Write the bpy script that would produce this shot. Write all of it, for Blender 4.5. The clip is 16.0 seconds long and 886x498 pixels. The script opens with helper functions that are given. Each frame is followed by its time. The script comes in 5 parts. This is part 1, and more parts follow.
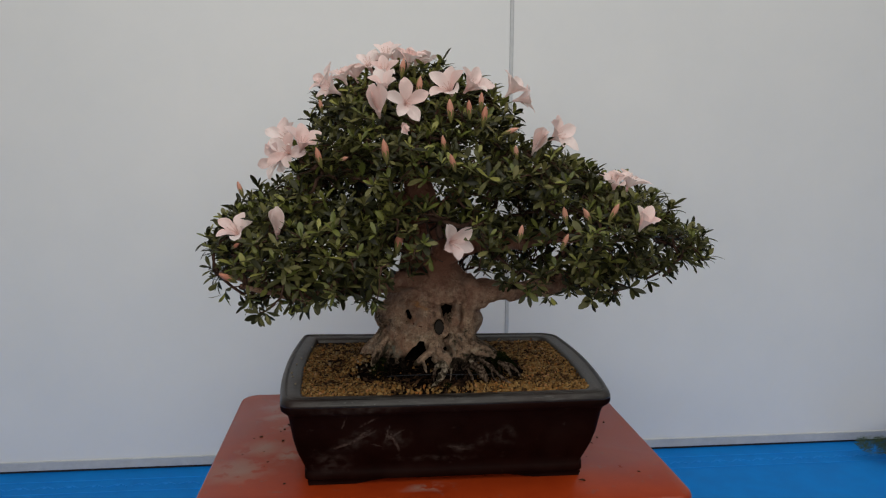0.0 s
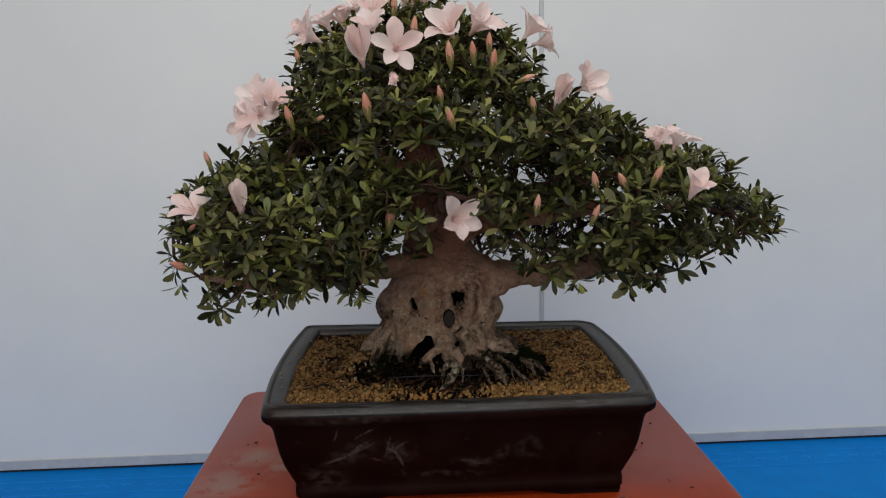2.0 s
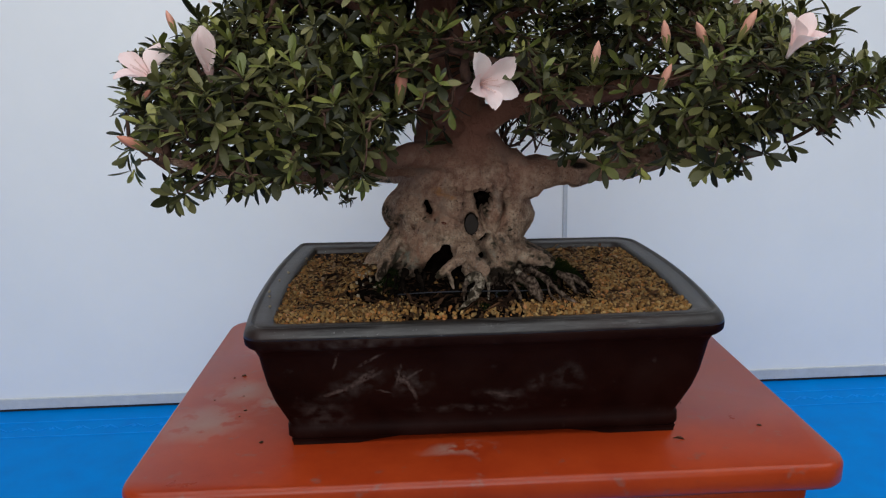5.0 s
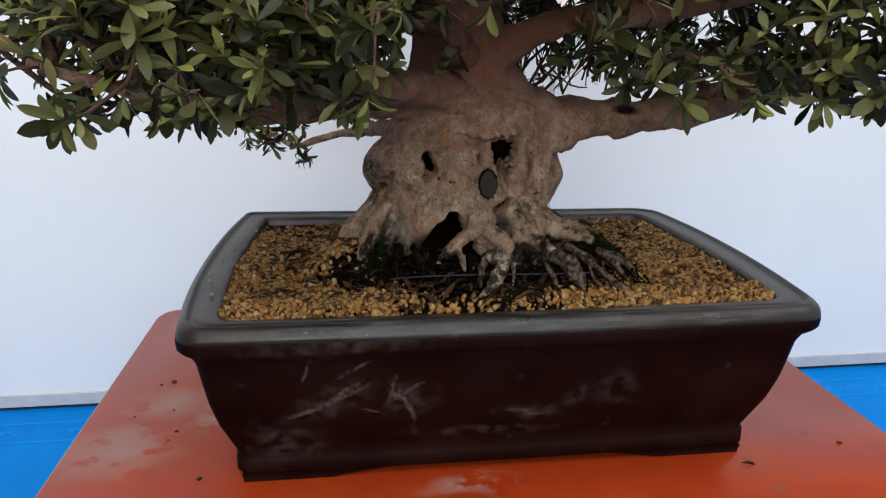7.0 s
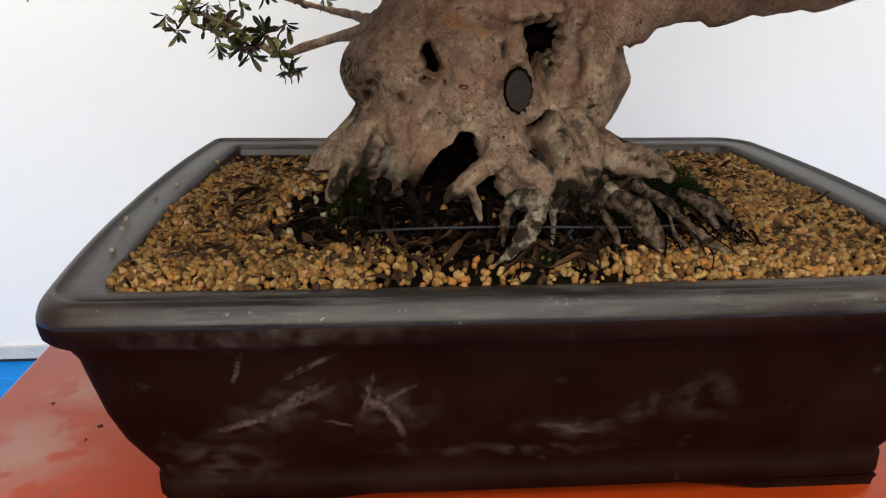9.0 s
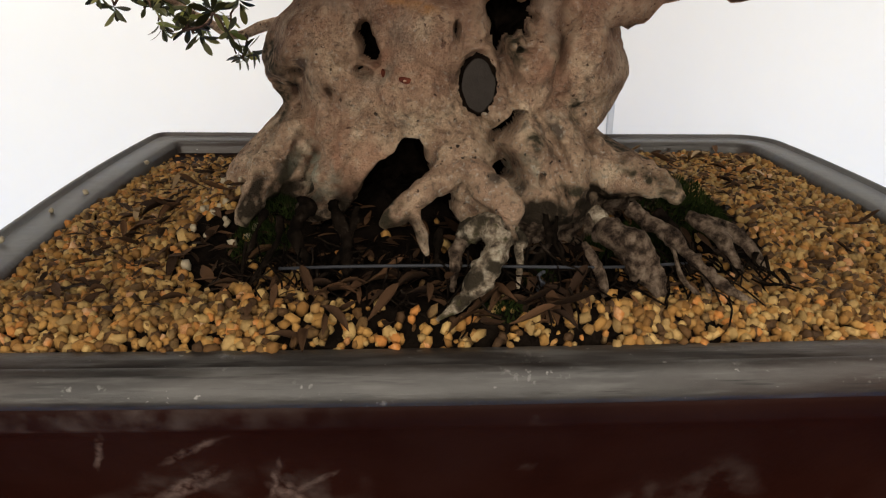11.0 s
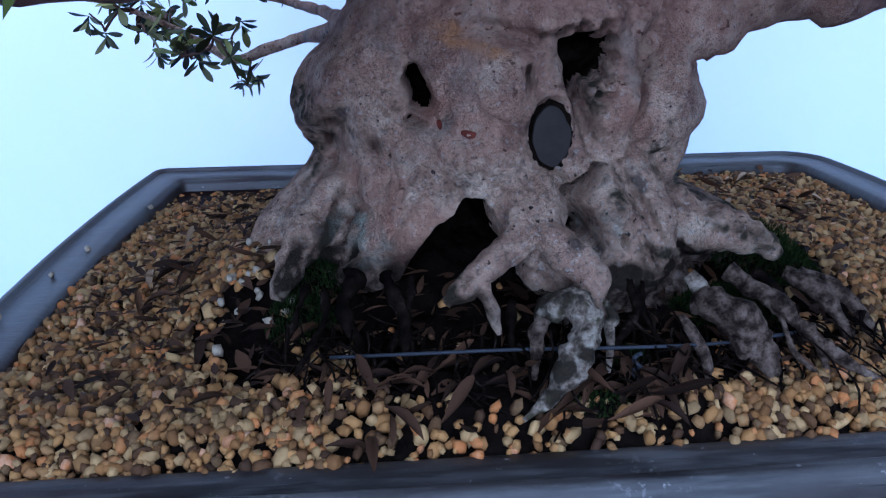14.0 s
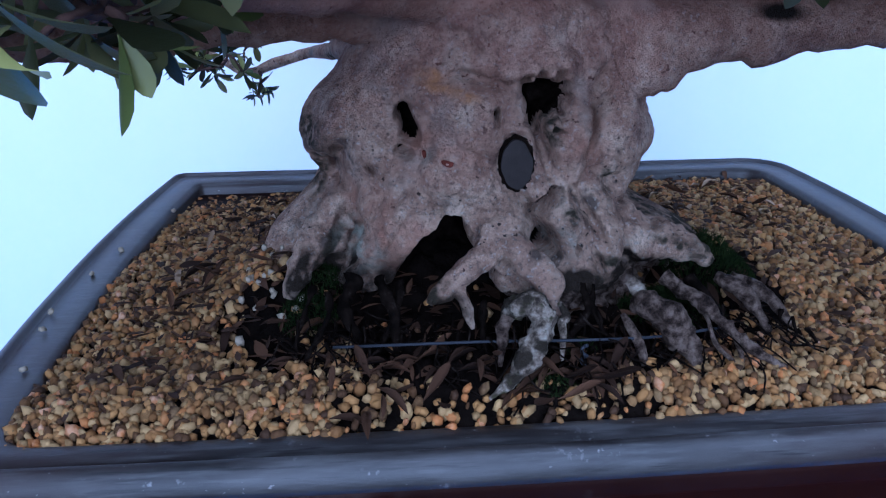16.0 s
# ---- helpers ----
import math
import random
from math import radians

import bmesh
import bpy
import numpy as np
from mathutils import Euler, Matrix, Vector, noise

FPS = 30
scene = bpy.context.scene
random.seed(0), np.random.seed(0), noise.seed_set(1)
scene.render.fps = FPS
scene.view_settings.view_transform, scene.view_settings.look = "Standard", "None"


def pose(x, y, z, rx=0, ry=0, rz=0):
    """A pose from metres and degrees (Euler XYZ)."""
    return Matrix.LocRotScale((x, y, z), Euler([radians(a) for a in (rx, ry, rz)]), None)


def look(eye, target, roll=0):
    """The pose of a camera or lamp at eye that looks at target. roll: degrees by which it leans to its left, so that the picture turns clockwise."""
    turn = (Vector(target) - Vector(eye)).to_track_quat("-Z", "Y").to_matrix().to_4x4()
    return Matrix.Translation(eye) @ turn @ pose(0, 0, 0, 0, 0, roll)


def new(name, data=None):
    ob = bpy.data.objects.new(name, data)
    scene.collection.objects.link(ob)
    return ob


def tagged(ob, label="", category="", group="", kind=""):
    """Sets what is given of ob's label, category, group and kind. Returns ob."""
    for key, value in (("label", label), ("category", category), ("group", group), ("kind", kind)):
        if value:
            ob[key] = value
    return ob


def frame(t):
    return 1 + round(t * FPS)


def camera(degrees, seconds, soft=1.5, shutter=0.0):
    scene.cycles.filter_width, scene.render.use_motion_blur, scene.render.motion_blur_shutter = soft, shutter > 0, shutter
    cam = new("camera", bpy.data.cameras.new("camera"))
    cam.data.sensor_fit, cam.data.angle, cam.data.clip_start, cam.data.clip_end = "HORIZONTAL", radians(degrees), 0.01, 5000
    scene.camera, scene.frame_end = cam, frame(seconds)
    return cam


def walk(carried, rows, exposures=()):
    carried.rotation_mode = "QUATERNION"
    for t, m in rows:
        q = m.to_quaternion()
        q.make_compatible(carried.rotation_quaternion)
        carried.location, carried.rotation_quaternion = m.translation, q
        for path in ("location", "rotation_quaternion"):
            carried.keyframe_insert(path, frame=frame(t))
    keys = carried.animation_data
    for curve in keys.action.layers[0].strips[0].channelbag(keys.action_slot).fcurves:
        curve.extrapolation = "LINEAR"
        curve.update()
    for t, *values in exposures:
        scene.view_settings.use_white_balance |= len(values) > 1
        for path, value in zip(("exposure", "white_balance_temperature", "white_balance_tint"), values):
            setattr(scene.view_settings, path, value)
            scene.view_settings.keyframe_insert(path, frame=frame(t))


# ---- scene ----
# An azalea bonsai in a clay pot on a red lacquered stand, shown on a blue-covered bench before white panels.
# Origin under the middle of the pot; the panels run along x.
cam = camera(61.3, 16.0, soft=1.2)
PATH = [
    (0, (-0.133, -1.301, 1.515), (0.072, 0.667, 1.228), 0.3),
    (0.5, (-0.128, -1.254, 1.5), (0.008, 0.724, 1.238), -0.2),
    (1, (-0.102, -1.181, 1.493), (0.03, 0.795, 1.214), -0.3),
    (1.5, (-0.065, -1.136, 1.494), (0.026, 0.839, 1.193), -1.3),
    (2, (-0.056, -1.109, 1.488), (0.016, 0.859, 1.138), -1.4),
    (2.5, (-0.055, -1.091, 1.478), (0.006, 0.879, 1.141), -1.0),
    (3, (-0.073, -1.069, 1.467), (-0.018, 0.908, 1.165), -0.7),
    (3.5, (-0.082, -1.033, 1.446), (-0.045, 0.938, 1.107), -1.1),
    (4, (-0.08, -0.997, 1.424), (-0.038, 0.97, 1.063), -0.9),
    (4.5, (-0.075, -0.967, 1.406), (-0.033, 0.988, 0.985), -0.6),
    (4.7, (-0.073, -0.957, 1.399), (-0.028, 0.99, 0.947), -1.1),
    (6.8, (-0.118, -0.74, 1.331), (0.079, 1.178, 0.8), 0.3),
    (7, (-0.13, -0.718, 1.326), (0.108, 1.194, 0.789), 0.2),
    (7.5, (-0.131, -0.664, 1.297), (0.147, 1.227, 0.708), -0.4),
    (8, (-0.112, -0.59, 1.287), (0.136, 1.291, 0.656), 0.3),
    (8.2, (-0.104, -0.57, 1.278), (0.123, 1.309, 0.632), 0.3),
    (10.3, (-0.05, -0.46, 1.266), (-0.067, 1.411, 0.558), -0.5),
    (10.5, (-0.044, -0.446, 1.27), (-0.038, 1.426, 0.568), -0.6),
    (11, (-0.04, -0.421, 1.26), (0.027, 1.438, 0.526), -0.1),
    (11.5, (-0.045, -0.403, 1.262), (0.072, 1.456, 0.533), 0.7),
    (12, (-0.055, -0.385, 1.257), (0.084, 1.47, 0.521), 1.0),
    (12.5, (-0.069, -0.374, 1.262), (0.065, 1.484, 0.534), 1.1),
    (13, (-0.075, -0.363, 1.259), (0.066, 1.488, 0.514), 0.4),
    (13.5, (-0.075, -0.362, 1.261), (0.052, 1.485, 0.503), -0.3),
    (14, (-0.071, -0.367, 1.274), (0.036, 1.485, 0.527), -1.6),
    (14.5, (-0.069, -0.379, 1.278), (0.006, 1.465, 0.507), -1.6),
    (15, (-0.071, -0.391, 1.283), (-0.039, 1.461, 0.528), -1.8),
    (15.5, (-0.072, -0.405, 1.295), (-0.018, 1.444, 0.536), -1.2),
    (16, (-0.064, -0.418, 1.306), (0.029, 1.42, 0.522), -1.6),
]
walk(cam, [(t, look(eye, target, roll)) for t, eye, target, roll in PATH],
     exposures=[(0, -0.66, 6820, 8), (1.0, -0.64, 6750, 8), (1.5, -0.6, 6700, 8), (2.5, -0.52, 6420, 8.5), (3.0, -0.46, 6180, 8.5), (4.5, -0.25, 6160, 8.5), (7.0, 0.34, 6350, 8), (8.0, 0.52, 6750, 8),
                (10.5, 0.7, 7550, 9), (12.05, 0.8, 7600, 9), (12.5, 0.72, 4510, 11), (13.5, 0.7, 4240, 13), (15.0, 0.68, 4160, 14.5), (16.0, 0.72, 4180, 16)])

# ---- light ----
world = bpy.data.worlds.new("world")
scene.world = world
world.use_nodes = True
sky = world.node_tree.nodes.new("ShaderNodeTexSky")
sky.sky_type, sky.sun_disc, sky.sun_elevation, sky.sun_rotation = "NISHITA", False, radians(60), radians(200)
world.node_tree.links.new(sky.outputs[0], world.node_tree.nodes["Background"].inputs[0])
world.node_tree.nodes["Background"].inputs[1].default_value = 0.04
# Overhead daylight: an area lamp added in an unseen ceiling opening.
lamp = bpy.data.lights.new("skylight", "AREA")
lamp.shape, lamp.size, lamp.size_y, lamp.energy, lamp.color = "RECTANGLE", 4.4, 2.4, 80, (1.0, 0.985, 0.96)
new("skylight", lamp).matrix_world = pose(0.45, -1.25, 3.02)

# Area lamp added in an unseen front opening, to light the trunk under the crown.
front_lamp = bpy.data.lights.new("front_fill", "AREA")
front_lamp.shape, front_lamp.size, front_lamp.size_y, front_lamp.energy, front_lamp.color = "RECTANGLE", 3.8, 1.7, 92, (1.0, 0.985, 0.96)
new("front_fill", front_lamp).matrix_world = look((-0.7, -4.02, 2.2), (-0.7, 0, 2.2))

RIM, TABLE, BENCH, WALL = 1.118, 0.954, 0.631, 0.69


# ---- materials ----
def mat(name, ramp, scale=20.0, rough=0.6, bump=0.2, bump_scale=150.0, spots=None, spec=0.5, metal=0.0, random_mix=0.0, translucent=0.0, rough_var=0.1, stretch=(1, 1, 1), bump_dist=0.002, grain=None):
    """A procedural surface: a noise through a colour ramp, a second coarse noise for stains, bump, an optional random shift per piece."""
    m = bpy.data.materials.new(name)
    m.use_nodes = True
    nt = m.node_tree
    N, L = nt.nodes.new, nt.links.new
    bsdf = nt.nodes["Principled BSDF"]
    co = N("ShaderNodeTexCoord")
    mp = N("ShaderNodeMapping")
    mp.inputs["Scale"].default_value = stretch
    L(co.outputs["Object"], mp.inputs[0])
    n1 = N("ShaderNodeTexNoise")
    n1.inputs["Scale"].default_value, n1.inputs["Detail"].default_value, n1.inputs["Roughness"].default_value = scale, 8, 0.65
    L(mp.outputs[0], n1.inputs["Vector"])
    value = n1.outputs["Fac"]
    if random_mix:
        geo, inf = N("ShaderNodeNewGeometry"), N("ShaderNodeObjectInfo")
        add, fr = N("ShaderNodeMath"), N("ShaderNodeMath")
        add.operation, fr.operation = "ADD", "FRACT"
        L(geo.outputs["Random Per Island"], add.inputs[0])
        L(inf.outputs["Random"], add.inputs[1])
        L(add.outputs[0], fr.inputs[0])
        mx = N("ShaderNodeMix")
        mx.inputs[0].default_value = random_mix
        L(value, mx.inputs[2])
        L(fr.outputs[0], mx.inputs[3])
        value = mx.outputs[0]
    cr = N("ShaderNodeValToRGB")
    els = cr.color_ramp.elements
    while len(els) < len(ramp):
        els.new(0.5)
    for e, (p, c) in zip(els, ramp):
        e.position, e.color = p, (*c, 1)
    L(value, cr.inputs[0])
    colour = cr.outputs[0]
    for sp_scale, lo, hi, c in spots or ():
        n2 = N("ShaderNodeTexNoise")
        n2.inputs["Scale"].default_value, n2.inputs["Detail"].default_value = sp_scale, 5
        L(mp.outputs[0], n2.inputs["Vector"])
        mr = N("ShaderNodeMapRange")
        mr.inputs[1].default_value, mr.inputs[2].default_value = lo, hi
        L(n2.outputs["Fac"], mr.inputs[0])
        mc = N("ShaderNodeMix")
        mc.data_type = "RGBA"
        mc.inputs[7].default_value = (*c, 1)
        L(mr.outputs[0], mc.inputs[0])
        L(colour, mc.inputs[6])
        colour = mc.outputs[2]
    L(colour, bsdf.inputs["Base Color"])
    rr = N("ShaderNodeMapRange")
    rr.inputs[3].default_value, rr.inputs[4].default_value = max(0.02, rough - rough_var), min(1, rough + rough_var)
    L(n1.outputs["Fac"], rr.inputs[0])
    L(rr.outputs[0], bsdf.inputs["Roughness"])
    bsdf.inputs["Metallic"].default_value = metal
    bsdf.inputs["Specular IOR Level"].default_value = spec
    if bump:
        n3 = N("ShaderNodeTexNoise")
        n3.inputs["Scale"].default_value, n3.inputs["Detail"].default_value, n3.inputs["Roughness"].default_value = bump_scale, 9, 0.68
        L(mp.outputs[0], n3.inputs["Vector"])
        b = N("ShaderNodeBump")
        b.inputs["Strength"].default_value, b.inputs["Distance"].default_value = bump, bump_dist
        L(n3.outputs["Fac"], b.inputs["Height"])
        if grain:
            n4, b2 = N("ShaderNodeTexNoise"), N("ShaderNodeBump")
            n4.inputs["Scale"].default_value, n4.inputs["Detail"].default_value, n4.inputs["Roughness"].default_value = grain[0], 6, 0.7
            b2.inputs["Strength"].default_value, b2.inputs["Distance"].default_value = 1.0, grain[1]
            L(mp.outputs[0], n4.inputs["Vector"])
            L(n4.outputs["Fac"], b2.inputs["Height"])
            L(b.outputs[0], b2.inputs["Normal"])
            b = b2
        L(b.outputs[0], bsdf.inputs["Normal"])
    if translucent:
        tr, ms = N("ShaderNodeBsdfTranslucent"), N("ShaderNodeMixShader")
        L(colour, tr.inputs[0])
        ms.inputs[0].default_value = translucent
        L(bsdf.outputs[0], ms.inputs[1])
        L(tr.outputs[0], ms.inputs[2])
        L(ms.outputs[0], nt.nodes["Material Output"].inputs[0])
    return m


M_WALL = mat("panel_white", [(0.3, (0.74, 0.75, 0.76)), (0.7, (0.79, 0.79, 0.79))], scale=3, rough=0.45, bump=0.04, bump_scale=60)
M_ALU = mat("aluminium", [(0.3, (0.46, 0.47, 0.49)), (0.7, (0.55, 0.56, 0.57))], scale=40, rough=0.5, metal=0.1, bump=0.02)
M_DARK = mat("dark_gap", [(0.3, (0.012, 0.012, 0.014)), (0.7, (0.02, 0.02, 0.022))], rough=0.8)
M_BLUE = mat("blue_cloth", [(0.3, (0.0, 0.185, 0.6)), (0.7, (0.0, 0.225, 0.69))], scale=14, rough=0.75, spec=0.15, bump=0.25, bump_scale=900, bump_dist=0.0006)
M_BLUE2 = mat("blue_cloth_band", [(0.3, (0.004, 0.225, 0.7)), (0.7, (0.008, 0.27, 0.77))], scale=14, rough=0.7, spec=0.2, bump=0.2, bump_scale=900, bump_dist=0.0006)
M_FLOOR = mat("floor_grey", [(0.3, (0.09, 0.09, 0.088)), (0.7, (0.13, 0.13, 0.125))], scale=6, rough=0.7)
M_ROOM = mat("room_paint", [(0.3, (0.21, 0.207, 0.2)), (0.7, (0.26, 0.257, 0.25))], scale=4, rough=0.8)
M_RED = mat("red_lacquer", [(0.3, (0.235, 0.0215, 0.0042)), (0.7, (0.335, 0.041, 0.007))], scale=9, rough=0.3, spec=0.3, bump=0.05, bump_scale=60, rough_var=0.08,
            spots=[(45, 0.62, 0.72, (0.22, 0.06, 0.04))])
M_CLAY = mat("pot_clay", [(0.3, (0.0034, 0.001, 0.0008)), (0.5, (0.009, 0.002, 0.0013)), (0.7, (0.0145, 0.004, 0.0028))], scale=9, rough=0.6, bump=0.3, bump_scale=220, bump_dist=0.001, spec=0.05,
             spots=[(14, 0.5, 0.76, (0.015, 0.0055, 0.0045)), (60, 0.66, 0.78, (0.028, 0.017, 0.015))])
M_RIM = mat("pot_rim_clay", [(0.35, (0.015, 0.0128, 0.0122)), (0.65, (0.05, 0.0445, 0.042))], scale=22, rough=0.4, spec=0.38, bump=0.35, bump_scale=200, bump_dist=0.001, stretch=(0.35, 1, 1),
            spots=[(12, 0.5, 0.66, (0.02, 0.009, 0.007)), (40, 0.6, 0.72, (0.045, 0.041, 0.039))])
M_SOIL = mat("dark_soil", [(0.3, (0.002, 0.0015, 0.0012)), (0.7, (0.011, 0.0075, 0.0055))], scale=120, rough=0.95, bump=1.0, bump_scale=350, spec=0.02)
M_GRAVEL = mat("gravel", [(0.0, (0.018, 0.01, 0.006)), (0.15, (0.06, 0.029, 0.011)), (0.3, (0.2, 0.094, 0.025)), (0.44, (0.34, 0.18, 0.054)), (0.56, (0.07, 0.037, 0.015)), (0.68, (0.4, 0.255, 0.1)), (0.8, (0.22, 0.135, 0.05)), (0.9, (0.37, 0.14, 0.035)), (1.0, (0.68, 0.58, 0.42))],
               scale=160, rough=0.75, bump=0.6, bump_scale=900, bump_dist=0.0006, random_mix=0.85, spec=0.2)
M_BARK = mat("bark", [(0.3, (0.165, 0.105, 0.077)), (0.42, (0.37, 0.23, 0.158)), (0.53, (0.575, 0.392, 0.272)), (0.66, (0.76, 0.58, 0.42))], scale=70, rough=0.9, bump=1.0, bump_scale=130, bump_dist=0.007, spec=0.1, grain=(620, 0.004),
             spots=[(11, 0.54, 0.74, (0.46, 0.29, 0.2)), (60, 0.6, 0.7, (0.15, 0.11, 0.085)), (400, 0.53, 0.74, (0.17, 0.125, 0.1)), (520, 0.57, 0.8, (0.66, 0.6, 0.52)), (300, 0.655, 0.7, (0.045, 0.032, 0.025)), (20, 0.6, 0.72, (0.4, 0.4, 0.33))])
M_ROOT = mat("root_bark", [(0.36, (0.05, 0.037, 0.028)), (0.46, (0.18, 0.138, 0.1)), (0.54, (0.36, 0.29, 0.22)), (0.66, (0.54, 0.47, 0.37))], scale=210, rough=0.9, bump=1.0, bump_scale=240, bump_dist=0.004, spec=0.08, grain=(900, 0.0015),
             spots=[(60, 0.54, 0.61, (0.04, 0.031, 0.021)), (140, 0.57, 0.66, (0.07, 0.062, 0.03))])
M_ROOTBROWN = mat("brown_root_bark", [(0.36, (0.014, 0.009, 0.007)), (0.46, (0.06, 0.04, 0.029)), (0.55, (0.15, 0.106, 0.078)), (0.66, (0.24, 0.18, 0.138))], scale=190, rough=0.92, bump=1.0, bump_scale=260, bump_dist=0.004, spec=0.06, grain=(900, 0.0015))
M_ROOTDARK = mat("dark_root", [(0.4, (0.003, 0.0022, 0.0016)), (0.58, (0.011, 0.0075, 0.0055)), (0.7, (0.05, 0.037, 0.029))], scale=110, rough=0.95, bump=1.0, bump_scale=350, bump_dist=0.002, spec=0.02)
M_TWIG = mat("twig_bark", [(0.3, (0.03, 0.016, 0.012)), (0.7, (0.11, 0.06, 0.043))], scale=60, rough=0.88, bump=0.5, bump_scale=300, spec=0.15)
M_YOUNG = mat("young_leaf", [(0.0, (0.06, 0.08, 0.016)), (0.5, (0.15, 0.165, 0.038)), (1.0, (0.32, 0.3, 0.08))], scale=40, rough=0.4, bump=0.15, bump_scale=400, random_mix=0.7, translucent=0.2, spec=0.4)
M_LEAF = mat("leaf", [(0.0, (0.007, 0.008, 0.0026)), (0.28, (0.021, 0.0225, 0.007)), (0.52, (0.05, 0.051, 0.016)), (0.72, (0.105, 0.102, 0.034)), (0.9, (0.18, 0.165, 0.062)), (1.0, (0.26, 0.2, 0.085))],
             scale=40, rough=0.44, bump=0.15, bump_scale=400, random_mix=0.78, translucent=0.2, spec=0.3)
M_PETAL = mat("petal", [(0.25, (0.9, 0.62, 0.58)), (0.5, (0.94, 0.755, 0.73)), (0.75, (0.96, 0.88, 0.865))], scale=60, rough=0.6, bump=0.2, bump_scale=250, translucent=0.36, random_mix=0.3)
M_BUD = mat("bud", [(0.2, (0.55, 0.2, 0.125)), (0.8, (0.74, 0.4, 0.3))], scale=90, rough=0.5, bump=0.15, translucent=0.15, random_mix=0.4)
M_CALYX = mat("calyx", [(0.3, (0.14, 0.13, 0.035)), (0.7, (0.22, 0.2, 0.06))], scale=90, rough=0.6)
M_STAMEN = mat("stamen", [(0.3, (0.7, 0.45, 0.42)), (0.7, (0.8, 0.6, 0.52))], scale=90, rough=0.5)
M_DEAD = mat("dead_leaf", [(0.0, (0.01, 0.0055, 0.004)), (0.45, (0.034, 0.017, 0.009)), (0.85, (0.085, 0.042, 0.021)), (1.0, (0.22, 0.08, 0.02))], scale=70, rough=0.85, bump=0.4, bump_scale=300, random_mix=0.7, spec=0.12)
M_RUST = mat("rusty_leaf", [(0.0, (0.06, 0.024, 0.01)), (0.6, (0.13, 0.056, 0.024)), (1.0, (0.3, 0.11, 0.03))], scale=70, rough=0.8, bump=0.4, bump_scale=300, random_mix=0.6, spec=0.15)
M_WIRE = mat("wire", [(0.3, (0.015, 0.016, 0.02)), (0.7, (0.03, 0.032, 0.04))], rough=0.6, spec=0.2, bump=0)
M_GRIT = mat("pale_grit", [(0.3, (0.24, 0.19, 0.125)), (0.7, (0.36, 0.3, 0.21))], scale=200, rough=0.8, bump=0.3, bump_scale=600)
M_CHIP = mat("tan_leaf", [(0.0, (0.16, 0.1, 0.055)), (0.5, (0.32, 0.22, 0.13)), (1.0, (0.46, 0.36, 0.24))], scale=70, rough=0.8, bump=0.4, bump_scale=300, random_mix=0.6, spec=0.15)
M_MOSS = mat("moss", [(0.2, (0.006, 0.011, 0.003)), (0.8, (0.024, 0.033, 0.009))], scale=150, rough=0.95, random_mix=0.6, spec=0.03)
M_SCAR = mat("cut_wood", [(0.3, (0.022, 0.018, 0.016)), (0.7, (0.036, 0.03, 0.027))], scale=60, rough=0.85, bump=0.3, spec=0.04)
M_REDMARK = mat("red_bark_flake", [(0.3, (0.075, 0.018, 0.011)), (0.7, (0.12, 0.032, 0.02))], scale=200, rough=0.85, spec=0.1)
# Near-black for the trunk's holes and scar ring: their shade put into the colour.
M_HOLE_SHADE = mat("shaded_hole", [(0.35, (0.0018, 0.0013, 0.001)), (0.7, (0.012, 0.008, 0.006))], scale=150, rough=1.0, bump=1.0, bump_scale=300, spec=0.0)
M_JUNIPER = mat("juniper", [(0.2, (0.03, 0.06, 0.025)), (0.8, (0.09, 0.13, 0.05))], scale=60, rough=0.7, random_mix=0.6)


def add_scuffs_and_shade(m, marks, colour, scale, stretch, lo, hi, flat=False, edge=1.0, warp=0.0, warp_scale=90.0):
    """Marks of their own shape, such as scuffs, bark tints and painted hole shade: ellipses (x, z, half width, half
    height, slant) broken up by a streaky noise.
    """
    nt = m.node_tree
    N, L = nt.nodes.new, nt.links.new
    bsdf = nt.nodes["Principled BSDF"]
    before = bsdf.inputs["Base Color"].links[0].from_socket
    co = N("ShaderNodeTexCoord")
    total = None
    where = co.outputs["Object"]
    if warp:
        wn, va, vm = N("ShaderNodeTexNoise"), N("ShaderNodeVectorMath"), N("ShaderNodeVectorMath")
        wn.inputs["Scale"].default_value, wn.inputs["Detail"].default_value = warp_scale, 5
        va.operation, vm.operation = "MULTIPLY_ADD", "ADD"
        va.inputs[1].default_value, va.inputs[2].default_value = (warp, warp, warp), (-warp / 2, -warp / 2, -warp / 2)
        L(where, wn.inputs["Vector"])
        L(wn.outputs["Color"], va.inputs[0])
        L(va.outputs[0], vm.inputs[0])
        L(where, vm.inputs[1])
        where = vm.outputs[0]
    for x, z, w, h, slant in marks:
        mp = N("ShaderNodeMapping")
        mp.vector_type = "TEXTURE"
        mp.inputs["Location"].default_value, mp.inputs["Rotation"].default_value, mp.inputs["Scale"].default_value = ((x, z, 0), (0, 0, slant), (w, h, 10)) if flat else ((x, 0, z), (0, slant, 0), (w, 10, h))
        L(where, mp.inputs[0])
        g = N("ShaderNodeTexGradient")
        g.gradient_type = "SPHERICAL"
        L(mp.outputs[0], g.inputs[0])
        nz = N("ShaderNodeTexNoise")
        nz.inputs["Scale"].default_value, nz.inputs["Detail"].default_value = scale, 6
        mp2 = N("ShaderNodeMapping")
        mp2.inputs["Rotation"].default_value, mp2.inputs["Scale"].default_value = (0, -slant, 0), stretch
        L(co.outputs["Object"], mp2.inputs[0])
        L(mp2.outputs[0], nz.inputs["Vector"])
        mr = N("ShaderNodeMapRange")
        mr.inputs[1].default_value, mr.inputs[2].default_value = lo, hi
        L(nz.outputs["Fac"], mr.inputs[0])
        mu = N("ShaderNodeMath")
